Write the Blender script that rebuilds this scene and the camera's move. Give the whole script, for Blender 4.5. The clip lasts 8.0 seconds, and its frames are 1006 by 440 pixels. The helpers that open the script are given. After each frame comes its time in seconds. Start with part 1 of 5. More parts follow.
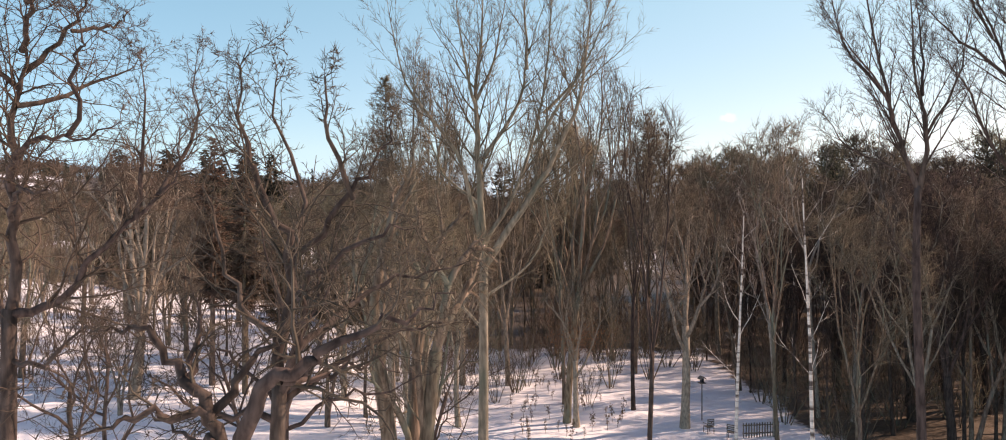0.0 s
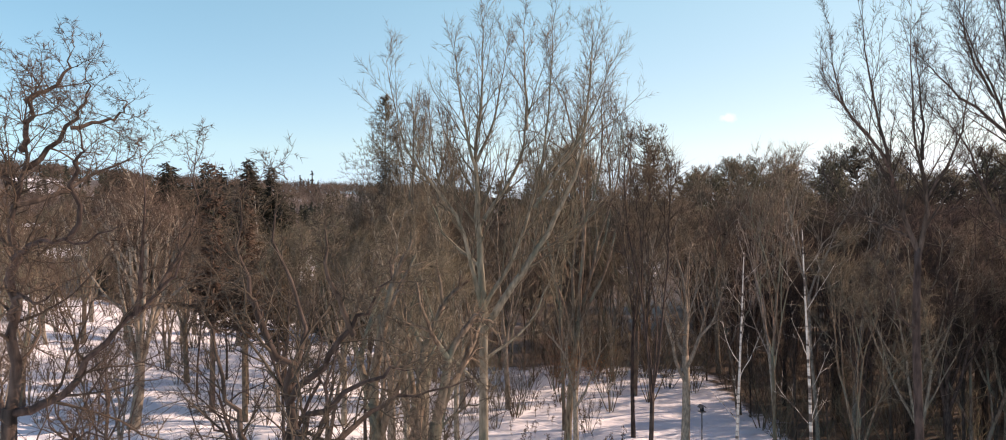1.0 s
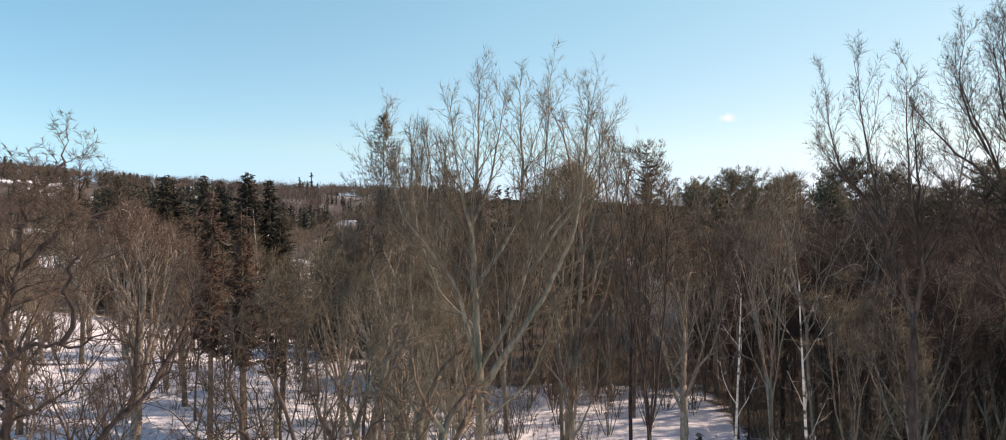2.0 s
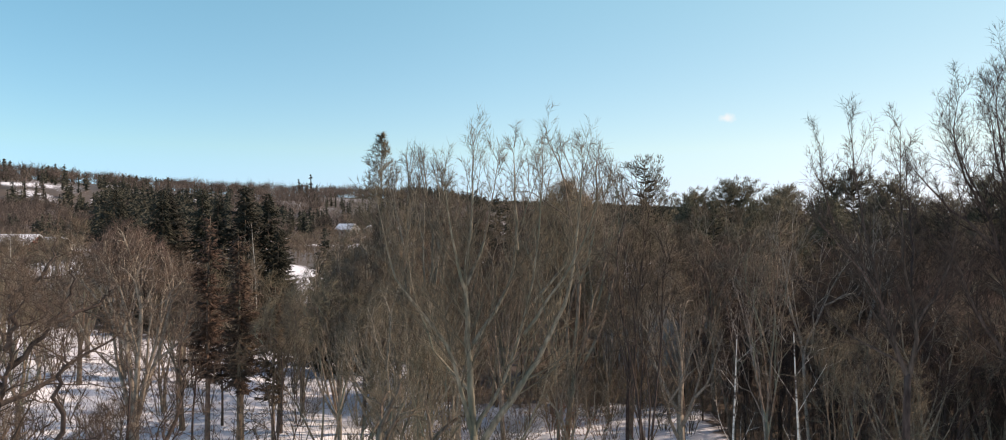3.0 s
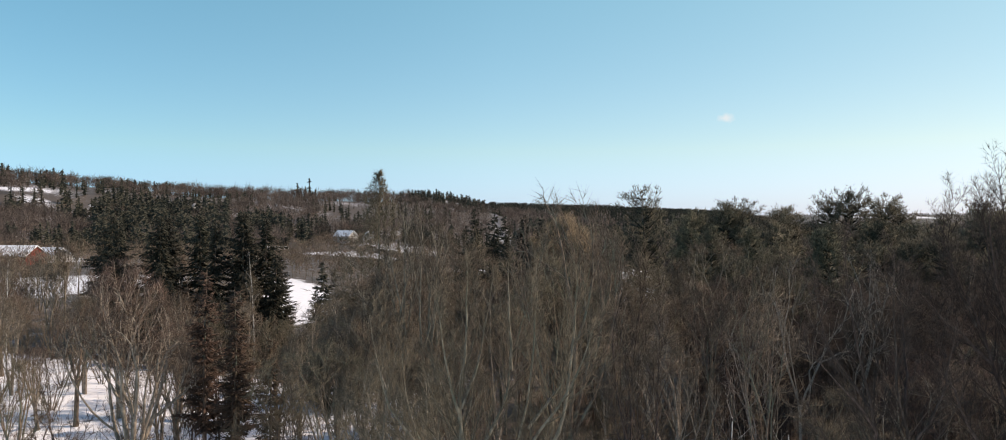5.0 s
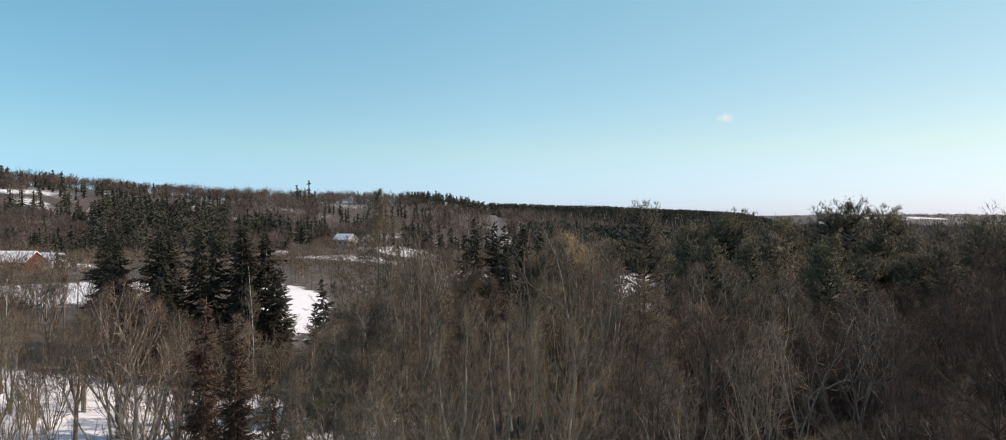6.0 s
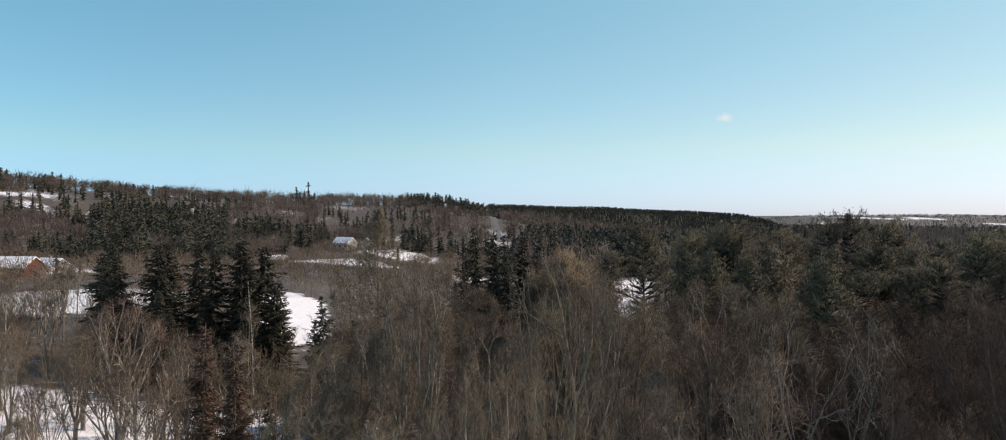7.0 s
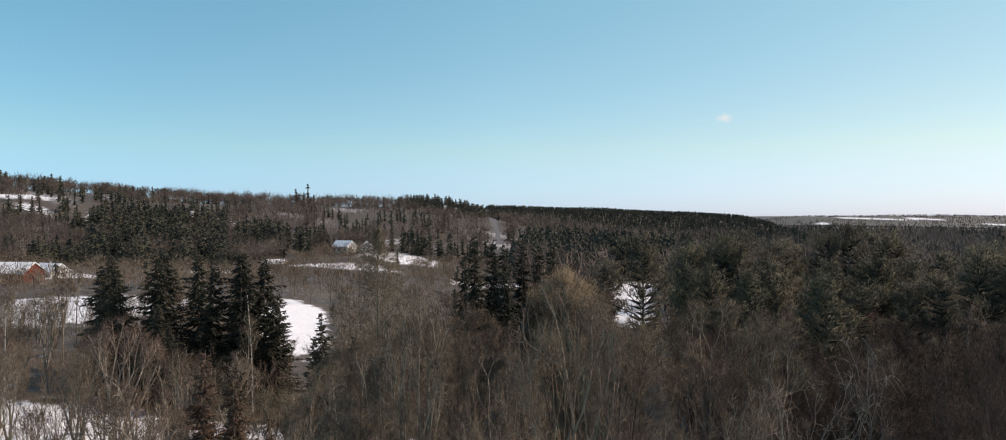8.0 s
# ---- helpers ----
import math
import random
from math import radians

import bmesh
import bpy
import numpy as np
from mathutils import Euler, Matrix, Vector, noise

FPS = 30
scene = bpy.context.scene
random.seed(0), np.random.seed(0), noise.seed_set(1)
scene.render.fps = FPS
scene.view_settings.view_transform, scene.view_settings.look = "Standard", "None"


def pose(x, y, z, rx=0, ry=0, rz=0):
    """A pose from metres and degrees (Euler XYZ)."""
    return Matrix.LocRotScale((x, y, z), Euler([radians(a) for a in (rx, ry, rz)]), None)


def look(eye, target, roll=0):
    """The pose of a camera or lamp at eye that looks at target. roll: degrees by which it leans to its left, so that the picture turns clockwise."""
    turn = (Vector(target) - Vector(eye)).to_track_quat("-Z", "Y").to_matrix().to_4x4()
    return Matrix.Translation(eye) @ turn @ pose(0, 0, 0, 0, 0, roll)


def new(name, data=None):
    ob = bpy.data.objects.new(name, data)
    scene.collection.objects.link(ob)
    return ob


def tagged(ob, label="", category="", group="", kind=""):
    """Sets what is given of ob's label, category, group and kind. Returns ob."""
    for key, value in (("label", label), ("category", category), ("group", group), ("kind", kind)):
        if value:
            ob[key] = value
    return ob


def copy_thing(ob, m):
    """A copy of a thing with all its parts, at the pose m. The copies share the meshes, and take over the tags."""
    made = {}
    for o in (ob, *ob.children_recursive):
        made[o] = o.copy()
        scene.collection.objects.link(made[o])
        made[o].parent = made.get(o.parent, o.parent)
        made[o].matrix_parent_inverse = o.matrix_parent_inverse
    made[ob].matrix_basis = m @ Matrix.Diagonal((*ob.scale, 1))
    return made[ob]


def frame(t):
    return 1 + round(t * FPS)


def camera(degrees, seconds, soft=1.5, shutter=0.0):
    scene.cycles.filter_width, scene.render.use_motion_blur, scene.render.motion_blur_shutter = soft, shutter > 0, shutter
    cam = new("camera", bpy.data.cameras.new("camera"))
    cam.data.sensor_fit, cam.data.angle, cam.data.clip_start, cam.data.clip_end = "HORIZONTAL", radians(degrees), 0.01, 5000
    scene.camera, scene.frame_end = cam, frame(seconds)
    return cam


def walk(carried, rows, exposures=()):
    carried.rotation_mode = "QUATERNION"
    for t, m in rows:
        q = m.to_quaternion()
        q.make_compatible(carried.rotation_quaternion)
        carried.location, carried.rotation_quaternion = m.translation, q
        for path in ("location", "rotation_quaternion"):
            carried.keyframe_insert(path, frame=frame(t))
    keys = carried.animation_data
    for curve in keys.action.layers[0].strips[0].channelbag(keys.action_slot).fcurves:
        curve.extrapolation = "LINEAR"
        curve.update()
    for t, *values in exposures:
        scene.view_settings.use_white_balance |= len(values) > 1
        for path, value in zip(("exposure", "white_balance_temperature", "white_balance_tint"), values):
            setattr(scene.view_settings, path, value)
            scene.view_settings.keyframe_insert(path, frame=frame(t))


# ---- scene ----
V = Vector
cam = camera(73.0, 8.0, soft=1.0)
PATH = [
    (0.0, 0.00, 0.0, 14.0, 90.0, 0, 0.0), (0.5, 0.00, 0.0, 15.0, 90.0, 0, 0.0), (1.0, 0.00, 0.0, 16.0, 90.0, 0, 0.0),
    (1.5, 0.04, 0.0, 17.0, 90.0, 0, -0.02), (3.0, 0.29, 0.0, 20.0, 90.0, 0, -0.08), (3.5, 0.39, 0.0, 21.0, 90.0, 0, -0.10),
    (4.0, 0.43, 0.0, 22.0, 90.0, 0, -0.12), (4.5, 0.44, 0.0, 23.0, 90.0, 0, -0.15), (6.0, 0.44, 0.0, 26.0, 90.0, 0, -0.22),
    (6.5, 0.44, 0.0, 27.0, 90.0, 0, -0.24), (7.0, 0.44, 0.0, 28.0, 90.0, 0, -0.26), (7.5, 0.44, 0.0, 29.0, 90.0, 0, -0.28),
    (8.0, 0.44, 0.0, 30.0, 90.0, 0, -0.30),
]
walk(cam, [(r[0], pose(*r[1:])) for r in PATH], exposures=[(0.0, 0.33, 8500, 37), (1.5, 0.23, 8000, 32), (3.5, 0.02, 7480, 23), (8.0, -0.17, 7250, 20)])

# ---------------------------------------------------------------- sky and sun
SUN_ELEV, SUN_RIGHT = 40.0, 73.0          # degrees above the horizon, degrees to the right of straight ahead
world = bpy.data.worlds.new("winter_sky")
scene.world = world
world.use_nodes = True
wn, wl = world.node_tree.nodes, world.node_tree.links
wn.clear()
sky = wn.new("ShaderNodeTexSky")
sky.sky_type = "NISHITA"
sky.sun_disc = False
sky.sun_elevation, sky.sun_rotation = radians(SUN_ELEV), radians(SUN_RIGHT)
sky.altitude, sky.air_density, sky.dust_density, sky.ozone_density = 250, 1.0, 0.25, 1.2
bg = wn.new("ShaderNodeBackground")
bg.inputs["Strength"].default_value = 0.215
wo = wn.new("ShaderNodeOutputWorld")
# a cleaner, more cyan air towards the zenith and a pale one over the horizon
wt = wn.new("ShaderNodeTexCoord")
wz = wn.new("ShaderNodeSeparateXYZ")
wl.new(wt.outputs["Generated"], wz.inputs[0])
wr = wn.new("ShaderNodeValToRGB")
wr.color_ramp.elements[0].position, wr.color_ramp.elements[0].color = 0.0, (0.335, 0.515, 0.97, 1)
wr.color_ramp.elements[1].position, wr.color_ramp.elements[1].color = 0.34, (0.565, 0.915, 0.795, 1)
mid = wr.color_ramp.elements.new(0.10)
mid.color = (0.54, 0.705, 0.715, 1)
high = wr.color_ramp.elements.new(0.62)
high.color = (0.68, 0.78, 0.78, 1)
wl.new(wz.outputs["Z"], wr.inputs[0])
tint = wn.new("ShaderNodeMix")
tint.data_type, tint.blend_type = "RGBA", "MULTIPLY"
tint.inputs[0].default_value = 1.0
wl.new(sky.outputs[0], tint.inputs[6])
wl.new(wr.outputs[0], tint.inputs[7])
# deeper blue away from the sun, whiter towards it
wx = wn.new("ShaderNodeMapRange")
wx.inputs["From Min"].default_value, wx.inputs["From Max"].default_value = -0.55, 0.55
wl.new(wz.outputs["X"], wx.inputs[0])
side = wn.new("ShaderNodeValToRGB")
side.color_ramp.elements[0].position, side.color_ramp.elements[0].color = 0.0, (0.80, 0.975, 1.045, 1)
side.color_ramp.elements[1].position, side.color_ramp.elements[1].color = 1.0, (1.05, 0.89, 0.825, 1)
half = side.color_ramp.elements.new(0.5)
half.color = (1.0, 1.0, 1.0, 1)
wl.new(wx.outputs[0], side.inputs[0])
tilt = wn.new("ShaderNodeMix")
tilt.data_type, tilt.blend_type = "RGBA", "MULTIPLY"
tilt.inputs[0].default_value = 1.0
wl.new(tint.outputs[2], tilt.inputs[6])
wl.new(side.outputs[0], tilt.inputs[7])
# one small white cloud
CLOUD = V((351, 1059, 159)).normalized()
vs = wn.new("ShaderNodeVectorMath")
vs.operation = "SUBTRACT"
vs.inputs[1].default_value = CLOUD
wl.new(wt.outputs["Generated"], vs.inputs[0])
vq = wn.new("ShaderNodeVectorMath")
vq.operation = "MULTIPLY"
vq.inputs[1].default_value = (1, 1, 2.0)
wl.new(vs.outputs[0], vq.inputs[0])
vlen = wn.new("ShaderNodeVectorMath")
vlen.operation = "LENGTH"
wl.new(vq.outputs[0], vlen.inputs[0])
wnoise = wn.new("ShaderNodeTexNoise")
wnoise.inputs["Scale"].default_value, wnoise.inputs["Detail"].default_value = 130, 4
wl.new(wt.outputs["Generated"], wnoise.inputs["Vector"])
wsum = wn.new("ShaderNodeMath")
wsum.operation = "MULTIPLY_ADD"
wsum.inputs[1].default_value = 0.014
wl.new(wnoise.outputs["Fac"], wsum.inputs[0])
wl.new(vlen.outputs["Value"], wsum.inputs[2])
wmask = wn.new("ShaderNodeMapRange")
wmask.inputs["From Min"].default_value, wmask.inputs["From Max"].default_value = 0.021, 0.010
wmask.inputs["To Min"].default_value, wmask.inputs["To Max"].default_value = 0.0, 0.6
wl.new(wsum.outputs[0], wmask.inputs[0])
puff = wn.new("ShaderNodeMix")
puff.data_type = "RGBA"
puff.inputs[7].default_value = (4.2, 4.5, 4.6, 1)
wl.new(wmask.outputs[0], puff.inputs[0])
wl.new(tilt.outputs[2], puff.inputs[6])
wl.new(puff.outputs[2], bg.inputs["Color"])
wl.new(bg.outputs[0], wo.inputs["Surface"])

sun = new("sun", bpy.data.lights.new("sun", "SUN"))
sun.data.energy, sun.data.angle, sun.data.color = 4.6, radians(0.5), (1.0, 0.905, 0.78)
se, sr = radians(SUN_ELEV), radians(SUN_RIGHT)
SUN_DIR = V((math.sin(sr) * math.cos(se), math.cos(sr) * math.cos(se), math.sin(se)))
sun.matrix_world = look(SUN_DIR * 100, (0, 0, 0))


# ---------------------------------------------------------------- materials
def material(name, dark, light, scale=8.0, rough=0.9, bump=0.4, stretch=(1, 1, 1), vary=0.0, blotch=None, island=False, blotch_scale=1.2):
    m = bpy.data.materials.new(name)
    m.use_nodes = True
    n, l = m.node_tree.nodes, m.node_tree.links
    bsdf = n["Principled BSDF"]
    bsdf.inputs["Roughness"].default_value = rough
    bsdf.inputs["Specular IOR Level"].default_value = 0.25
    tc = n.new("ShaderNodeTexCoord")
    mp = n.new("ShaderNodeMapping")
    mp.inputs["Scale"].default_value = stretch
    l.new(tc.outputs["Object"], mp.inputs["Vector"])
    no = n.new("ShaderNodeTexNoise")
    no.inputs["Scale"].default_value, no.inputs["Detail"].default_value = scale, 5
    l.new(mp.outputs[0], no.inputs["Vector"])
    ramp = n.new("ShaderNodeValToRGB")
    ramp.color_ramp.elements[0].position, ramp.color_ramp.elements[1].position = 0.32, 0.68
    ramp.color_ramp.elements[0].color, ramp.color_ramp.elements[1].color = (*dark, 1), (*light, 1)
    l.new(no.outputs["Fac"], ramp.inputs[0])
    out = ramp.outputs[0]
    if blotch:
        nb = n.new("ShaderNodeTexNoise")
        nb.inputs["Scale"].default_value, nb.inputs["Detail"].default_value = blotch_scale, 4
        l.new(mp.outputs[0], nb.inputs["Vector"])
        rb = n.new("ShaderNodeValToRGB")
        rb.color_ramp.elements[0].position, rb.color_ramp.elements[1].position = 0.5, 0.62
        l.new(nb.outputs["Fac"], rb.inputs[0])
        mx = n.new("ShaderNodeMix")
        mx.data_type = "RGBA"
        l.new(rb.outputs[0], mx.inputs[0])
        l.new(out, mx.inputs[6])
        mx.inputs[7].default_value = (*blotch, 1)
        out = mx.outputs[2]
    if vary:
        src = n.new("ShaderNodeNewGeometry").outputs["Random Per Island"] if island else n.new("ShaderNodeObjectInfo").outputs["Random"]
        hs = n.new("ShaderNodeHueSaturation")
        for key, lo, hi in (("Hue", 0.5 - 0.035 * vary, 0.5 + 0.03 * vary), ("Value", 1 - 0.45 * vary, 1 + 0.45 * vary)):
            mr = n.new("ShaderNodeMapRange")
            mr.inputs["To Min"].default_value, mr.inputs["To Max"].default_value = lo, hi
            if key == "Hue":
                fr = n.new("ShaderNodeMath")
                fr.operation = "FRACT"
                ml = n.new("ShaderNodeMath")
                ml.operation = "MULTIPLY"
                ml.inputs[1].default_value = 7.31
                l.new(src, ml.inputs[0])
                l.new(ml.outputs[0], fr.inputs[0])
                l.new(fr.outputs[0], mr.inputs[0])
            else:
                l.new(src, mr.inputs[0])
            l.new(mr.outputs[0], hs.inputs[key])
        l.new(out, hs.inputs["Color"])
        out = hs.outputs[0]
    l.new(out, bsdf.inputs["Base Color"])
    if bump:
        bp = n.new("ShaderNodeBump")
        bp.inputs["Strength"].default_value, bp.inputs["Distance"].default_value = bump, 0.03
        l.new(no.outputs["Fac"], bp.inputs["Height"])
        l.new(bp.outputs[0], bsdf.inputs["Normal"])
    return m


BARK = material("grey_brown_bark", (0.080, 0.056, 0.040), (0.26, 0.20, 0.145), 9, stretch=(1, 1, 0.22), bump=0.9, vary=0.5, blotch=(0.15, 0.16, 0.12))
MAPLE_BARK = material("olive_grey_bark", (0.125, 0.108, 0.078), (0.37, 0.32, 0.235), 9, stretch=(1, 1, 0.22), bump=0.9, vary=0.2, blotch=(0.14, 0.15, 0.11))
TWIG = material("bare_twigs", (0.078, 0.066, 0.046), (0.158, 0.134, 0.094), 3, bump=0, vary=0.7)
# own tone of the crooked trees; also stands for shade in the right-hand wood
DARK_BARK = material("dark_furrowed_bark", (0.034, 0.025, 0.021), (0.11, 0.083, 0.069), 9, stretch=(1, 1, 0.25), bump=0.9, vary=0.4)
# twigs of the right-hand wood, darkened to stand in for its shade
DARK_TWIG = material("shade_darkened_twigs", (0.025, 0.0187, 0.0152), (0.060, 0.0455, 0.0375), 3, bump=0, vary=0.8)
GREY_TWIG = material("grey_crooked_twigs", (0.046, 0.037, 0.029), (0.098, 0.079, 0.062), 3, bump=0, vary=0.5)
RED_TWIG = material("reddish_twigs", (0.074, 0.054, 0.041), (0.138, 0.102, 0.077), 3, bump=0, vary=0.6)
# willow gold, kept for the crown top to stand in for sun on it
GOLD_TWIG = material("sunlit_golden_twigs", (0.14, 0.108, 0.068), (0.27, 0.21, 0.135), 3, bump=0, vary=0.3)
PALE_BARK = material("pale_grey_bark", (0.17, 0.15, 0.125), (0.36, 0.32, 0.27), 7, stretch=(1, 1, 0.5), bump=0.5, vary=0.3)
TAN_BARK = material("tan_grey_bark", (0.15, 0.128, 0.100), (0.38, 0.325, 0.252), 8, stretch=(1, 1, 0.3), bump=0.6, vary=0.4)
BIRCH = material("white_birch_bark", (0.50, 0.46, 0.40), (0.72, 0.69, 0.62), 6, stretch=(0.4, 0.4, 3), bump=0.3, vary=0.2, blotch=(0.10, 0.08, 0.07), blotch_scale=1.6)
CEDAR = material("winter_cedar_foliage", (0.060, 0.041, 0.030), (0.135, 0.095, 0.066), 2.5, rough=0.85, bump=0, vary=0.5)
NEEDLE = material("spruce_needles", (0.022, 0.023, 0.016), (0.060, 0.058, 0.040), 2.5, rough=0.85, bump=0, vary=0.6)
PINE = material("white_pine_needles", (0.050, 0.047, 0.031), (0.160, 0.144, 0.092), 1.6, rough=0.8, bump=0, vary=0.6)
DEADLEAF = material("dry_oak_leaves", (0.16, 0.075, 0.035), (0.34, 0.17, 0.08), 5, bump=0, vary=0.5, island=True)
WEED = material("dry_weeds", (0.10, 0.07, 0.045), (0.20, 0.15, 0.10), 5, bump=0, vary=0.6, island=True)
FARWOOD = material("distant_bare_woods", (0.075, 0.058, 0.048), (0.225, 0.172, 0.140), 0.07, bump=0, vary=0.35, island=True)
FARPINE = material("distant_conifers", (0.026, 0.029, 0.021), (0.080, 0.076, 0.054), 0.07, bump=0, vary=0.35, island=True)
WOOD = material("weathered_boards", (0.10, 0.085, 0.07), (0.24, 0.21, 0.18), 12, stretch=(1, 1, 0.15), bump=0.5, vary=0.4)
REDBARN = material("barn_red_boards", (0.16, 0.035, 0.025), (0.27, 0.07, 0.05), 3, stretch=(3, 3, 0.2), bump=0.5, vary=0.2)
WHITEWALL = material("pale_siding", (0.55, 0.54, 0.50), (0.74, 0.73, 0.70), 3, stretch=(0.2, 0.2, 4), bump=0.3, vary=0.2)
SNOWROOF = material("snow_on_roof", (0.80, 0.82, 0.85), (0.90, 0.90, 0.90), 2, rough=0.6, bump=0.3)
DARKGLASS = material("window_panes", (0.02, 0.025, 0.03), (0.04, 0.05, 0.06), 2, rough=0.1, bump=0)
ASPHALT = material("road_asphalt", (0.10, 0.10, 0.105), (0.20, 0.20, 0.21), 2, bump=0.2)


def snow_material():
    m = material("snow_cover", (0.78, 0.80, 0.84), (0.90, 0.90, 0.90), 0.7, rough=0.55, bump=0)
    n, l = m.node_tree.nodes, m.node_tree.links
    bsdf = n["Principled BSDF"]
    base = bsdf.inputs["Base Color"].links[0].from_socket
    tc = n.new("ShaderNodeTexCoord")
    # litter and grass showing through
    no = n.new("ShaderNodeTexNoise")
    no.inputs["Scale"].default_value, no.inputs["Detail"].default_value, no.inputs["Roughness"].default_value = 0.35, 9, 0.72
    l.new(tc.outputs["Object"], no.inputs["Vector"])
    at = n.new("ShaderNodeAttribute")
    at.attribute_name = "litter"
    ad = n.new("ShaderNodeMath")
    l.new(no.outputs["Fac"], ad.inputs[0])
    l.new(at.outputs["Fac"], ad.inputs[1])
    rp = n.new("ShaderNodeValToRGB")
    rp.color_ramp.elements[0].position, rp.color_ramp.elements[1].position = 0.66, 0.80
    l.new(ad.outputs[0], rp.inputs[0])
    mud = n.new("ShaderNodeValToRGB")
    mud.color_ramp.elements[0].color, mud.color_ramp.elements[1].color = (0.05, 0.038, 0.028, 1), (0.15, 0.115, 0.08, 1)
    n2 = n.new("ShaderNodeTexNoise")
    n2.inputs["Scale"].default_value, n2.inputs["Detail"].default_value = 0.09, 8
    l.new(tc.outputs["Object"], n2.inputs["Vector"])
    l.new(n2.outputs["Fac"], mud.inputs[0])
    mx = n.new("ShaderNodeMix")
    mx.data_type = "RGBA"
    l.new(rp.outputs[0], mx.inputs[0])
    l.new(base, mx.inputs[6])
    l.new(mud.outputs[0], mx.inputs[7])
    l.new(mx.outputs[2], bsdf.inputs["Base Color"])
    nb = n.new("ShaderNodeTexNoise")
    nb.inputs["Scale"].default_value, nb.inputs["Detail"].default_value = 0.9, 8
    l.new(tc.outputs["Object"], nb.inputs["Vector"])
    bp = n.new("ShaderNodeBump")
    bp.inputs["Strength"].default_value, bp.inputs["Distance"].default_value = 0.5, 0.35
    l.new(nb.outputs["Fac"], bp.inputs["Height"])
    l.new(bp.outputs[0], bsdf.inputs["Normal"])
    return m


FARSHRUB = material("tan_willow_scrub", (0.14, 0.105, 0.075), (0.24, 0.185, 0.135), 0.02, bump=0, vary=0.6, island=True)
SNOW = snow_material()


# ---------------------------------------------------------------- mesh helpers
def mesh_object(name, verts, faces, mat, parent=None, label=""):
    me = bpy.data.meshes.new(name)
    me.from_pydata(verts if isinstance(verts, list) else verts.tolist(), [], faces if isinstance(faces, list) else faces.tolist())
    me.materials.append(mat)
    ob = new(name, me)
    if parent:
        ob.parent = parent
    return tagged(ob, label)


def part(name, bm, mat, parent=None, label=""):
    me = bpy.data.meshes.new(name)
    bm.to_mesh(me)
    bm.free()
    me.materials.append(mat)
    ob = new(name, me)
    if parent:
        ob.parent = parent
    return tagged(ob, label)


def root(name, label, category, group="", m=None):
    ob = tagged(new(name), label, category, group)
    ob.empty_display_size = 0.3
    if m:
        ob.matrix_basis = m
    return ob


class Wood:
    """Gathers tapered tubes and twig spikes into one mesh."""

    def __init__(self):
        self.v, self.f, self.n = [], [], 0

    def tube(self, pts, rads, k):
        pts = np.asarray(pts, float)
        n = len(pts)
        t = np.gradient(pts, axis=0)
        t /= np.linalg.norm(t, axis=1, keepdims=True) + 1e-9
        ref = np.array((0.31, 0.95, 0.05)) if abs(t[0] @ (0.31, 0.95, 0.05)) < 0.9 else np.array((1.0, 0, 0))
        u = np.cross(t, ref)
        u /= np.linalg.norm(u, axis=1, keepdims=True) + 1e-9
        w = np.cross(t, u)
        a = np.arange(k) * 2 * math.pi / k
        rads = np.asarray(rads, float)
        ring = pts[:, None] + rads[:, None, None] * (np.cos(a)[None, :, None] * u[:, None] + np.sin(a)[None, :, None] * w[:, None])
        self.v.append(ring.reshape(-1, 3))
        b = self.n
        for i in range(n - 1):
            for j in range(k):
                p, q = b + i * k + j, b + i * k + (j + 1) % k
                self.f.append((p, q, q + k, p + k))
        e = b + (n - 1) * k
        self.f.append(tuple(range(e, e + k)))
        self.n += n * k

    def spikes(self, base, tip, r, belly=False):
        """Straight three-sided spikes; with belly they are widest part-way, like a needled twig."""
        base, tip = np.asarray(base, float), np.asarray(tip, float)
        if not len(base):
            return
        d = tip - base
        d /= np.linalg.norm(d, axis=1, keepdims=True) + 1e-9
        ref = np.where(np.abs(d[:, 2:3]) < 0.8, np.array([[0, 0, 1.0]]), np.array([[1.0, 0, 0]]))
        u = np.cross(d, ref)
        u /= np.linalg.norm(u, axis=1, keepdims=True) + 1e-9
        w = np.cross(d, u)
        r = np.broadcast_to(np.asarray(r, float), (len(base),))[:, None]
        mid = base + (tip - base) * 0.35 if belly else base
        ring = [mid + r * (math.cos(x) * u + math.sin(x) * w) for x in (0.5, 0.5 + 2.0944, 0.5 + 4.18879)]
        cols = ring + [tip] + ([base] if belly else [])
        k = len(cols)
        self.v.append(np.stack(cols, 1).reshape(-1, 3))
        o = self.n + np.arange(len(base)) * k
        for a, b in ((0, 1), (1, 2), (2, 0)):
            self.f.extend(np.stack([o + a, o + b, o + 3], 1).tolist())
            if belly:
                self.f.extend(np.stack([o + b, o + a, o + 4], 1).tolist())
        self.n += len(base) * k

    def top(self):
        return max(float(v[:, 2].max()) for v in self.v)

    def scaled(self, f):
        self.v = [v * f for v in self.v]

    def object(self, name, mat, parent=None, label="", smooth=True, second=None, split=0):
        """second: the material of the faces from number split on."""
        ob = mesh_object(name, np.concatenate(self.v), self.f, mat, parent, label)
        if second:
            ob.data.materials.append(second)
            ob.data.polygons.foreach_set("material_index", [0] * split + [1] * (len(self.f) - split))
        if smooth:
            ob.data.shade_smooth()
        return ob


def unit(a):
    return a / (np.linalg.norm(a) + 1e-9)


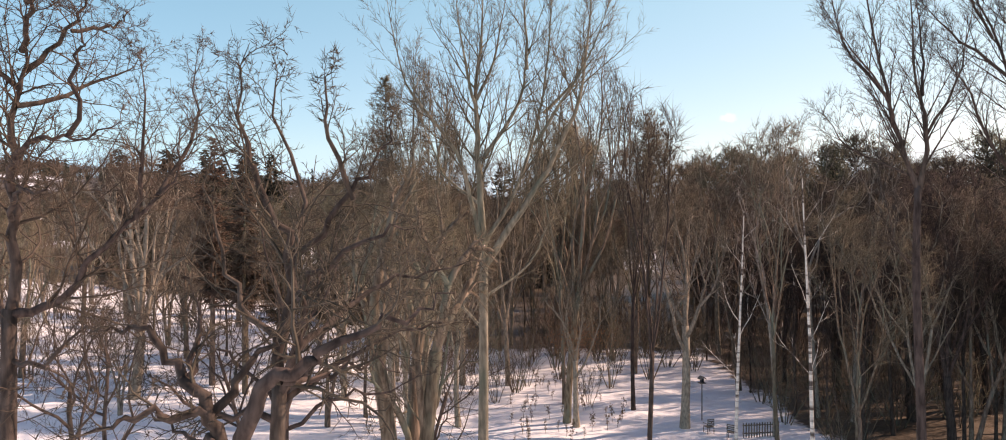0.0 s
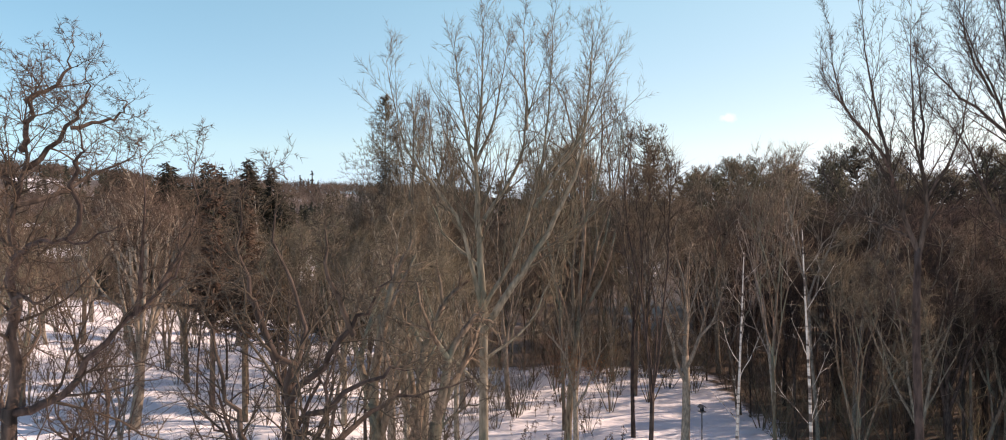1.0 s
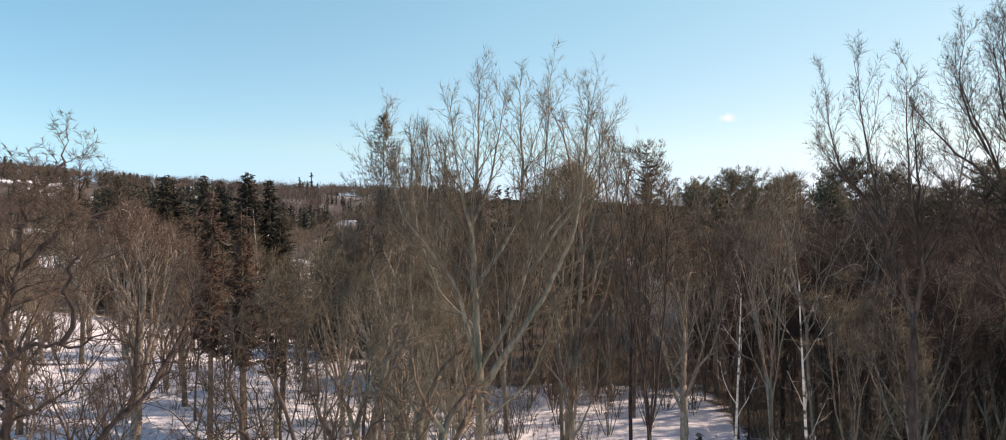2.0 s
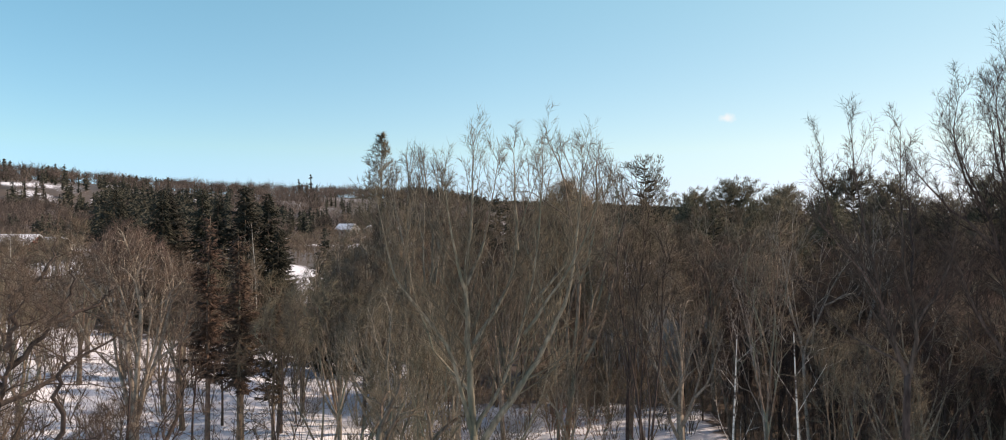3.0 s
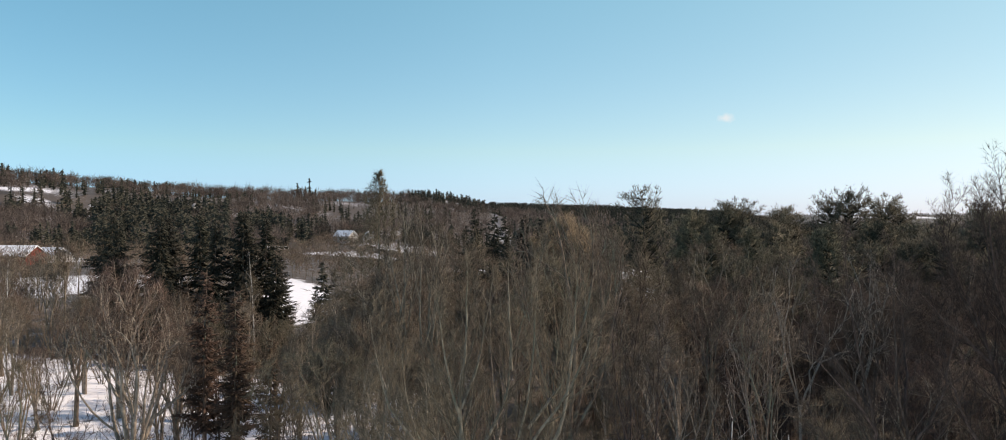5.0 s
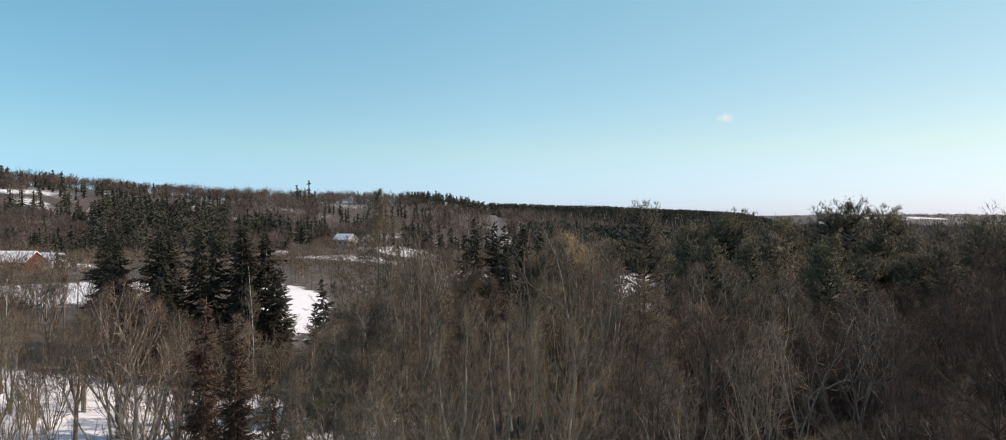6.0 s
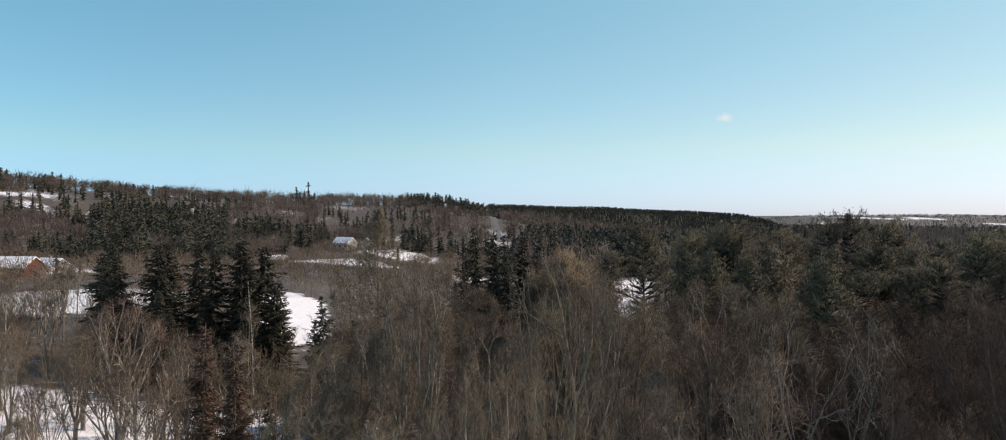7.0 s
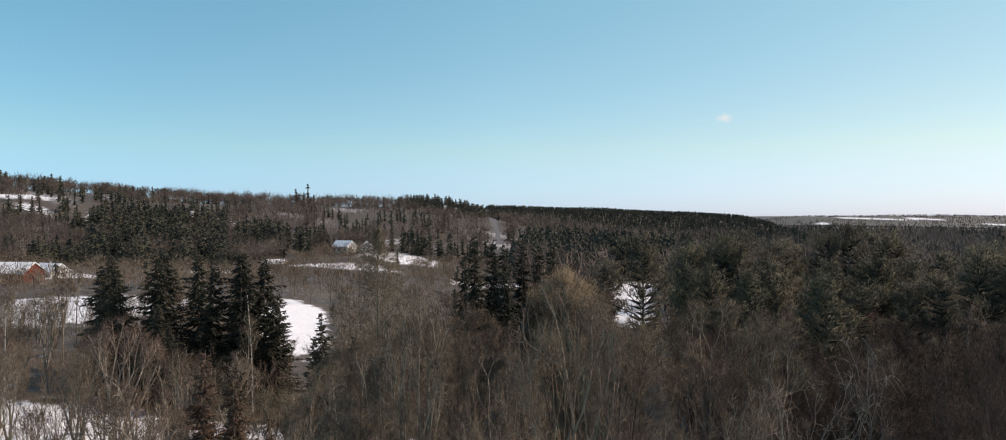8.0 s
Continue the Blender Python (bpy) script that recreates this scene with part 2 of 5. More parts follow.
def bend(rng, p0, d, length, n, wiggle, up, sag=0.0):
    """A crooked line of n steps from p0 along d, drawn upward by up."""
    pts, d = [np.array(p0, float)], unit(np.array(d, float))
    for i in range(n):
        d = unit(d + rng.normal(0, wiggle, 3) + (0, 0, up - sag * i / n))
        pts.append(pts[-1] + d * length / n)
    return np.array(pts)


def aside(rng, d, angle, turn):
    """d turned away by angle, round itself by turn."""
    d = unit(d)
    u = unit(np.cross(d, (0.2, 0.1, 0.97) if abs(d[2]) < 0.9 else (1, 0, 0)))
    w = np.cross(d, u)
    return unit(d * math.cos(angle) + (u * math.cos(turn) + w * math.sin(turn)) * math.sin(angle))


def along(pts, s):
    x = s * (len(pts) - 1)
    i = min(int(x), len(pts) - 2)
    return pts[i] + (pts[i + 1] - pts[i]) * (x - i), unit(pts[i + 1] - pts[i])


def branch(rng, levels, lev, p0, d, length, r0, sinks, twigs):
    """Grows one branch and all that springs from it. sinks: per level a Wood, or a list that gets a Wood for each branch."""
    c = levels[lev]
    r0 = max(r0, c.get("rmin", 0.0))
    pts = bend(rng, p0, d, length, c["n"], c["wiggle"], c["up"], c.get("sag", 0))
    s = np.linspace(0, 1, len(pts))
    rads = r0 * (1 - s * (1 - c.get("tip", 0.3)))
    if lev == 0:
        rads[0] *= 1.35
    if c["k"]:
        sink = sinks[min(lev, len(sinks) - 1)]
        if isinstance(sink, list):
            sink.append(Wood())
            sink = sink[-1]
        sink.tube(pts, rads, c["k"])
    else:
        twigs.append((pts[0], pts[-1], max(c["tr"], r0 * 0.8)))
    if lev + 1 < len(levels):
        kids, turn = c["kids"], rng.uniform(0, 6.28)
        for i in range(kids):
            q = c["start"] + (1 - c["start"]) * (i + rng.uniform(0.1, 0.9)) / kids
            q = min(q, 0.995)
            p, t = along(pts, q)
            turn += 2.4 + rng.normal(0, 0.5)
            ang = radians(max(12, rng.normal(c["angle"] + c.get("open", 0) * (1 - q), 8)))
            ln = length * c["ratio"] * rng.uniform(0.65, 1.2) * (1.15 - c.get("taper", 0.55) * (q - c["start"]) / (1 - c["start"] + 1e-6))
            rr = np.interp(q, s, rads) * rng.uniform(0.5, 0.75) * c.get("thin", 1.0)
            branch(rng, levels, lev + 1, p, aside(rng, t, ang, turn), ln, rr, sinks, twigs)
    else:
        for x in rng.uniform(c.get("tstart", 0.1), 1.0, c["twigs"]):
            p, t = along(pts, x)
            e = aside(rng, t, radians(rng.uniform(20, 60)), rng.uniform(0, 6.28)) + (0, 0, c.get("tup", 0.25))
            twigs.append((p, p + unit(e) * c["tlen"] * rng.uniform(0.5, 1.3), c["tr"]))


def add_twigs(crown, twigs):
    """Adds the twigs; returns the number of the first twig's face."""
    split = len(crown.f)
    b, e, tr = zip(*twigs)
    crown.spikes(b, e, np.array(tr))
    return split


def bare_tree(name, seed, height, r, levels, trunk_dir=(0, 0, 1), bark=None, twig=None, label="", limbs=False, at=None, stems=1, spread=0.0, category="tree", group=""):
    """A leafless tree: trunk or stems, limbs where they are parts of their own, and a crown of twigs."""
    rng = np.random.default_rng(seed)
    bark, twig = bark or BARK, twig or TWIG
    tree = root(name, label, category, group, at)
    trunk, arms, crown, twigs = [], [], Wood(), []
    for i in range(stems):
        a = i * 2.4 + rng.uniform(-0.4, 0.4)
        lean = spread * math.sqrt((i + 0.5) / stems)
        d = unit(np.array(trunk_dir, float) + (lean * math.cos(a), lean * math.sin(a), 0)) if stems > 1 else trunk_dir
        foot = (0.5 * lean * math.cos(a), 0.5 * lean * math.sin(a), -0.3)
        branch(rng, levels, 0, foot, d, height * rng.uniform(0.85, 1.0) if stems > 1 else height, r, [trunk, arms if limbs else crown, crown], twigs)
    split = add_twigs(crown, twigs)
    f = height / crown.top()
    for w in (*trunk, *arms, crown):
        w.scaled(f)
    for w in trunk:
        w.object("trunk" if stems == 1 else "stem", bark, tree)
    for w in arms:
        w.object("limb", bark, tree)
    crown.object("crown", bark, tree, second=twig, split=split)
    return tree


def forked_tree(name, seed, height, width, label, bark, twig, at=None, fork=0.3, arms=4, splay=26, depth=5, girth=0.24, twigs=9, tlen=0.95, tr=0.012, stems=1, spread=0.0, crook=0.09, category="tree", group="", tips_mat=None):
    """A bare tree whose limbs fork again and again into ascending boughs, each ending in a spray of twigs."""
    rng = np.random.default_rng(seed)
    tree = root(name, label, category, group, at)
    stalks, boughs, sprays = [], [], []
    first = height * (1 - fork) / sum(0.84 ** k for k in range(depth + 1))

    def grow(p, d, length, r, left):
        pts = bend(rng, p, d, length * rng.uniform(0.75, 1.25), 3, crook, 0.03)
        boughs.append((pts, np.linspace(r, r * 0.78, 4), 6 if r > 0.08 else 4 if r > 0.035 else 3))
        t = unit(pts[-1] - pts[-2])
        if left > 0:
            for q in rng.uniform(0.2, 1.0, 2):
                s, v = along(pts, min(q, 0.99))
                ln = first * 0.62 * rng.uniform(0.5, 1.1)
                side = bend(rng, s, aside(rng, v, radians(rng.uniform(32, 62)), rng.uniform(0, 6.28)), ln, 2, 0.16, 0.05)
                boughs.append((side, np.linspace(max(0.016, r * 0.22), 0.010, 3), 3))
                sprays.append(side)
            a = rng.uniform(0, 6.28)
            grow(pts[-1], aside(rng, t, radians(rng.uniform(6, 16)), a), length * rng.uniform(0.76, 0.92), max(0.016, r * 0.70), left - 1)
            grow(pts[-1], aside(rng, t, radians(rng.uniform(20, 38)), a + 3.14), length * rng.uniform(0.62, 0.84), max(0.015, r * 0.54), left - 1)
        else:
            sprays.append(pts)

    turn = rng.uniform(0, 6.28)
    for k in range(stems):
        lean = spread * math.sqrt((k + 0.5) / stems)
        az = k * 2.4 + rng.uniform(-0.4, 0.4)
        out = np.array((math.cos(az), math.sin(az), 0.0))
        stem = bend(rng, 0.6 * lean * out + (0, 0, -0.3), np.array((0, 0, 1.0)) + lean * out, height * fork * rng.uniform(0.85, 1.1) + 0.3, 4, 0.05, 0.03)
        g = girth / math.sqrt(stems)
        stalks.append((stem, g * np.array((1.35, 1, 0.94, 0.88, 0.82)), 8))
        n = max(1, arms // stems)
        for i in range(n):
            turn += 2.4
            p, v = along(stem, 0.999 if i < 2 else rng.uniform(0.72, 1.0))
            grow(p, aside(rng, v, radians(splay * (0.35 if i == 0 else rng.uniform(0.8, 1.3))), turn), first * (1.0 if i == 0 else rng.uniform(0.8, 1.0)), g * (0.62 if i == 0 else rng.uniform(0.42, 0.55)), depth)
    tops = np.array([q[-1] for q in sprays])
    half, mid, up = 0.5 * width - 0.3 * tlen, 0.5 * height, 0.5 * height - 0.4 * tlen
    f = half / max(np.percentile(np.hypot(tops[:, 0], tops[:, 1]), 84), 0.1)
    f = np.array((f, f, height / np.percentile(tops[:, 2], 93)))

    def fit(pts):
        """Draws the outermost boughs in to a domed crown."""
        q = pts * f
        v = (q - (0, 0, mid)) / (half, half, up)
        v[:, 2] = np.where(v[:, 2] < 0, 0.35 * v[:, 2], v[:, 2])
        rho = np.linalg.norm(v, axis=1)
        g = np.where(rho > 0.5, (0.5 + 0.5 * np.tanh((rho - 0.5) / 0.62)) / np.maximum(rho, 0.1), 1.0)[:, None]
        return np.where(q[:, 2:3] > mid, (0, 0, mid) + (q - (0, 0, mid)) * g, q * np.concatenate([g, g, np.ones_like(g)], 1))

    crown = Wood()
    for pts, r, k in boughs:
        crown.tube(fit(pts), r, k)
    ends, tips, rads = [], [], []
    for pts in sprays:
        pts = fit(pts)
        for x in rng.uniform(0.1, 1.0, twigs):
            s, v = along(pts, min(x, 0.99))
            ends.append(s)
            tips.append(s + unit(v * 0.65 + rng.normal(0, 0.48, 3) + (0, 0, 0.10)) * tlen * rng.uniform(0.45, 1.25))
            rads.append(tr * rng.uniform(0.7, 1.2))
    ends, tips, rads = np.array(ends), np.array(tips), np.array(rads)
    split = len(crown.f)
    # upper twigs get tips_mat, a lighter tone standing in for sun on the crown
    if tips_mat:
        outer = tips[:, 2] > np.percentile(tips[:, 2], 62)
        w = Wood()
        w.spikes(ends[outer], tips[outer], rads[outer])
        w.object("outer_crown", tips_mat, tree, "golden-brown twig tips, tinted as a sunlit crown top")
        ends, tips, rads = ends[~outer], tips[~outer], rads[~outer]
    crown.spikes(ends, tips, rads)
    for pts, r, k in stalks:
        w = Wood()
        w.tube(fit(pts), r, k)
        w.object("trunk" if stems == 1 else "stem", bark, tree)
    crown.object("crown", bark, tree, second=twig, split=split)
    return tree


def spruce(name, seed, height, width, mat, label, fine=1.0, droop=0.25, bare=0.06, at=None, bark=None, density=1.0, group="", thick=0.05, power=0.85, core=7):
    """A conifer with whorls of drooping needled branches."""
    rng = np.random.default_rng(seed)
    tree = root(name, label, "tree", group, at)
    trunk, crown = Wood(), Wood()
    pts = bend(rng, (0, 0, -0.3), (0, 0, 1), height + 0.3, 8, 0.012, 0.05)
    trunk.tube(pts, np.linspace(height * 0.013, 0.015, 9), 7)
    base, tip, rad = [], [], []
    z = height * bare
    while z < height * 0.985:
        for i in range(5):
            f = min(0.985, max(bare, z / height + rng.uniform(-0.035, 0.035)))
            reach = width * ((1 - f) ** power) * rng.uniform(0.6, 1.15) * (1 + 0.18 * math.sin(3 * f * height / 4 + seed)) + 0.12
            a = rng.uniform(0, 6.28)
            p, _ = along(pts, f)
            L = reach * rng.uniform(0.6, 1.1)
            d = np.array((math.cos(a), math.sin(a), 0.25 - droop * 1.3 * (1 - f)))
            line = bend(rng, p, d, L, 3, 0.06, 0.05, droop)
            crown.tube(line, np.linspace(0.03 * (1 - f) + 0.012, 0.008, 4), 3)
            m = max(4, int(L * 9 * fine * density))
            for x in rng.uniform(0.08, 1.0, m):
                q, t = along(line, x)
                side = rng.choice((-1, 1))
                e = unit(t * 0.7 + side * np.cross(t, (0, 0, 1)) * rng.uniform(0.2, 1.0) + (0, 0, rng.uniform(-0.7, 0.25)))
                base.append(q)
                tip.append(q + e * (0.30 + 0.22 * L * (1 - x) + 0.15) * rng.uniform(0.7, 1.3))
                rad.append(thick * rng.uniform(0.7, 1.3))
        f = z / height
        for a in rng.uniform(0, 6.28, core):
            p, _ = along(pts, min(f + rng.uniform(0, 0.03), 0.98))
            reach = (width * ((1 - f) ** power) * 0.62 + 0.1) * rng.uniform(0.6, 1.2)
            base.append(p + (0, 0, 0.2))
            tip.append(p + (math.cos(a) * reach, math.sin(a) * reach, -reach * rng.uniform(0.25, 0.6)))
            rad.append(0.07 + 0.08 * reach)
        z += height * 0.026 / max(fine, 0.55)
    base.append(pts[-2])
    tip.append(pts[-1] + (0, 0, 0.3))
    rad.append(0.05)
    crown.spikes(base, tip, np.array(rad), belly=True)
    trunk.object("trunk", bark or BARK, tree)
    crown.object("crown", mat, tree)
    return tree


def pine(name, seed, height, width, label, tufts=8, at=None, bare=0.25, group="", needle=0.34, thick=0.06, step=1.0):
    """A white pine: up-swept boughs with loose plumes of long needles, closing into a ragged rounded crown."""
    rng = np.random.default_rng(seed)
    tree = root(name, label, "tree", group, at)
    trunk, crown = Wood(), Wood()
    pts = bend(rng, (0, 0, -0.3), (0, 0, 1), height + 0.3, 8, 0.03, 0.08)
    trunk.tube(pts, np.linspace(height * 0.014, 0.03, 9), 7)
    base, tip = [], []
    lobes = rng.uniform(0.75, 1.25, 7)
    z = height * bare
    while z < height:
        f = z / height
        prof = min(1.0, 0.6 + (f - bare) * 1.3) * (1 - max(0, (f - 0.5) / 0.5) ** 3.2 * 0.85)
        p, _ = along(pts, min(f, 0.99))
        # near-black spikes round the trunk stand in for shade inside the crown
        ca = rng.uniform(0, 6.28, 4)
        cl = (width * prof * rng.uniform(0.3, 0.6, 4))[:, None]
        crown.spikes(np.repeat(p[None], 4, 0), p + np.stack([np.cos(ca), np.sin(ca), 0 * ca + 0.3], 1) * cl, 0.12 + 0.05 * cl[:, 0], belly=True)
        for i in range(rng.integers(3, 6) + (f > 0.8)):
            a = rng.uniform(0, 6.28)
            p, _ = along(pts, min(f + rng.uniform(-0.03, 0.03), 0.99))
            L = width * prof * rng.uniform(0.45, 1.1) * lobes[int(a / 6.2832 * 7)]
            line = bend(rng, p, (math.cos(a), math.sin(a), rng.uniform(0.0, 0.35) + 0.45 * f), L, 4, 0.12, 0.10)
            crown.tube(line, np.linspace(0.02 + 0.015 * L, 0.012, 5), 3)
            for x in np.linspace(0.35, 1.0, max(2, int(L * 1.7))):
                q0, t = along(line, min(x, 0.99))
                side = rng.choice((-1, 1)) * rng.uniform(0.05, 0.26 * L) * (1.3 - x)
                q = q0 + np.cross(t, (0, 0, 1)) * side + t * abs(side) * 0.5 + (0, 0, rng.uniform(-0.1, 0.45))
                crown.spikes([q0], [q], 0.012)
                for _ in range(tufts):
                    e = unit(rng.normal(0, 0.6, 3) + t * 0.7 + (0, 0, 0.55))
                    b = q + rng.normal(0, 1, 3) * (0.26, 0.26, 0.2)
                    base.append(b)
                    tip.append(b + e * needle * rng.uniform(0.7, 1.35))
        z += height * 0.034 * step * rng.uniform(0.7, 1.4)
    split = len(crown.f)
    crown.spikes(base, tip, thick)
    trunk.object("trunk", BARK, tree)
    crown.object("crown", NEEDLE, tree, second=PINE, split=split)
    return tree


# ---------------------------------------------------------------- the land
def sstep(x, a, b):
    t = np.clip((x - a) / (b - a), 0, 1)
    return t * t * (3 - 2 * t)


def land(x, y):
    """Height of the ground."""
    x, y = np.asarray(x, float), np.asarray(y, float)
    yy = np.maximum(y, 1.0)
    h = 0.11 * np.clip(-x - 4, 0, 70) * sstep(y, 5, 60)
    y0 = np.clip(300 + 0.2 * (x + 340), 240, 700)
    rise = np.clip(300 + 0.6 * (x + 340), 260, 600)
    hill = (34 * sstep(yy, y0, y0 + rise) - 8 * sstep(yy, 700, 1000) * sstep(-x, -400, -120)) * sstep(-x, -260, 60)
    hill = hill + 16 * sstep(yy, 430, 640) * sstep(-x, 270, 480)
    ridge = sstep(yy, 1150, 1500) * np.clip(52 - 0.033 * x, 0, 53) * sstep(x, -120, -10) * sstep(-x, -600, -530)
    hill = hill + 13 * np.exp(-((x + 80) / 75) ** 2) * sstep(yy, 680, 900)
    h = h + np.maximum(hill, ridge)
    h = h + 50 * sstep(yy, 2700, 3600) * sstep(x, 1200, 1620)
    h = h + 1.2 * np.sin(x * 0.031 + 1) * np.sin(y * 0.027) * sstep(yy, 60, 160)
    h = h + 5 * np.sin(x * 0.006 + 0.5) * np.sin(y * 0.0051 + 1.3) * sstep(yy, 400, 900)
    return h


def open_field(x, y):
    """1 where snow lies open, 0 in woods."""
    def patch(cx, cy, rx, ry, turn=0.0):
        c, s = math.cos(turn), math.sin(turn)
        u, v = (x - cx) * c + (y - cy) * s, -(x - cx) * s + (y - cy) * c
        return sstep(-np.hypot(u / rx, v / ry), -1.12, -0.9)
    f = sstep(-y, -92, -80) * sstep(-x, -22, -16) * (1 - sstep(x, -12, -6) * sstep(y, 68, 74))
    for p in ((-120, 164, 42, 30), (-49, 163, 8, 33, 0.28), (-388, 552, 34, 9), (-372, 512, 22, 5), (-290, 512, 16, 6), (-235, 508, 16, 7), (-52, 396, 22, 22),
              (-75, 338, 26, 12), (-118, 300, 18, 8), (53, 262, 8, 70, -0.2), (-190, 262, 30, 14), (-5, 300, 16, 14),
              (1830, 3250, 300, 90), (1600, 3420, 90, 40), (1950, 3450, 160, 40), (1270, 3000, 70, 60), (2230, 2980, 90, 50), (2390, 3060, 60, 50), (1500, 3080, 60, 40)):
        f = np.maximum(f, patch(*p))
    return f


def build_ground():
    rs = np.concatenate([np.linspace(0, 120, 61), np.geomspace(124, 6000, 90)])
    aa = np.radians(np.linspace(-180, 180, 241))
    R, A = np.meshgrid(rs, aa, indexing="ij")
    X, Y = R * np.sin(A), R * np.cos(A)
    Z = land(X, Y)
    Z = Z + 0.10 * np.sin(X * 0.9 + 0.6 * np.sin(Y * 0.5)) * np.cos(Y * 0.7 + X * 0.2) * (R < 140)
    na = len(aa)
    idx = np.arange(len(rs) * na).reshape(len(rs), na)
    q = np.stack([idx[:-1, :-1], idx[1:, :-1], idx[1:, 1:], idx[:-1, 1:]], -1).reshape(-1, 4)
    ob = mesh_object("ground", np.stack([X, Y, Z], -1).reshape(-1, 3), q[:, ::-1], SNOW)
    lit = (0.47 - 0.06 * sstep(R, 380, 480) * (1 - sstep(R, 900, 1100)) + 0.16 * np.sin(X * 0.043 + 2 * np.sin(Y * 0.021)) * np.sin(Y * 0.037 + X * 0.011) * sstep(R, 250, 400)) * (1 - open_field(X, Y)) * (0.35 + 0.65 * np.maximum(np.maximum(sstep(R, 70, 260), sstep(X, 19, 24)), np.maximum(sstep(Y, 84, 94), sstep(X, -12, -6) * sstep(Y, 70, 78))))
    lit = lit * (1 - 0.18 * sstep(-X, -14, 0) * sstep(R, 80, 90) * (1 - sstep(R, 300, 380))) + 0.7 * sstep(Y, 1050, 1200) * (1 - sstep(Y, 1600, 1700)) * sstep(X, -80, -40) * sstep(-X, -700, -620) + 0.2 * sstep(R, 1600, 1700) * (1 - open_field(X, Y))
    at = ob.data.attributes.new("litter", "FLOAT", "POINT")
    at.data.foreach_set("value", lit.ravel().astype(np.float32))
    ob.data.shade_smooth()
    tagged(ob, "rolling snow-covered ground with brown litter and woodland floor", "ground", kind="structure")


build_ground()


def stand(x, y, turn=0.0, size=1.0, lean=0.0):
    return pose(x, y, float(land(x, y)), lean, 0, turn) @ Matrix.Scale(size, 4)


def place(model, x, y, turn=0.0, size=1.0):
    ob = copy_thing(model, Matrix.Identity(4))
    ob.matrix_basis = pose(x, y, float(land(x, y)), 0, 0, turn) @ Matrix.Scale(size, 4)
    return ob


# ---------------------------------------------------------------- single trees near the camera


def smooth_path(ctrl, n):
    """A Catmull-Rom curve through a few control points."""
    c = np.array(ctrl, float)
    c = np.vstack([2 * c[0] - c[1], c, 2 * c[-1] - c[-2]])
    out = []
    for i in range(1, len(c) - 2):
        for t in np.linspace(0, 1, n, endpoint=False):
            a, b, d, e = c[i - 1], c[i], c[i + 1], c[i + 2]
            out.append(0.5 * (2 * b + (d - a) * t + (2 * a - 5 * b + 4 * d - e) * t ** 2 + (3 * b - a - 3 * d + e) * t ** 3))
    return np.array(out + [c[-2]])


def limbed_tree(name, seed, x, y, trunk_line, trunk_r, limb_lines, levels, label, wobble=0.04, per_metre=2.2, reach=0.42, twig=None, bark=None, girth=0.72, splay=(28, 55)):
    """A tree whose trunk and main limbs follow given lines (x, z, away), with boughs and twigs grown on them."""
    rng = np.random.default_rng(seed)
    base = float(land(x, y))
    tree = root(name, label, "tree", "", pose(x, y, base))
    crown, twigs = Wood(), []

    def local(line):
        return [(px - x, away, pz - base) for px, pz, away in line]

    pts = smooth_path(local(trunk_line), 4)
    w = Wood()
    rads = np.linspace(trunk_r, trunk_r * 0.62, len(pts)) * girth
    rads[0] *= 1.3
    w.tube(pts, rads, 10)
    w.object("trunk", bark or BARK, tree)
    for r0, line in limb_lines:
        pts = smooth_path(local(line), 4)
        pts[1:] += rng.normal(0, wobble, pts[1:].shape)
        s = np.linspace(0, 1, len(pts))
        rads = r0 * girth * (1 - 0.95 * s)
        w = Wood()
        w.tube(pts, rads, 7)
        w.object("limb", bark or BARK, tree)
        length = float(np.linalg.norm(np.diff(pts, axis=0), axis=1).sum())
        turn = rng.uniform(0, 6.28)
        m = max(3, int(length * per_metre))
        for i in range(m):
            q = 0.12 + 0.87 * (i + rng.uniform(0, 1)) / m
            p, t = along(pts, min(q, 0.99))
            turn += 2.4 + rng.normal(0, 0.5)
            ln = (0.5 + length * reach * (1 - 0.82 * q)) * rng.uniform(0.5, 1.1)
            branch(rng, levels, 0, p, aside(rng, t, radians(rng.uniform(*splay)), turn), ln, float(np.clip(np.interp(q, s, rads) * 0.42, 0.010, 0.034)), [crown], twigs)
    add_twigs(crown, twigs)
    crown.object("crown", twig or TWIG, tree)
    return tree


BOUGH = [dict(n=6, wiggle=0.07, up=0.09, k=4, kids=10, start=0.12, angle=36, ratio=0.42, tip=0.22),
         dict(n=3, wiggle=0.09, up=0.08, k=3, twigs=6, tlen=0.30, tr=0.006, tip=0.3, tup=0.15)]
CROOKED = [dict(n=7, wiggle=0.22, up=0.03, k=3, kids=10, start=0.10, angle=55, ratio=0.36, tip=0.25),
           dict(n=3, wiggle=0.28, up=0.03, k=3, twigs=7, tlen=0.15, tr=0.0055, tip=0.35, tup=0.0)]

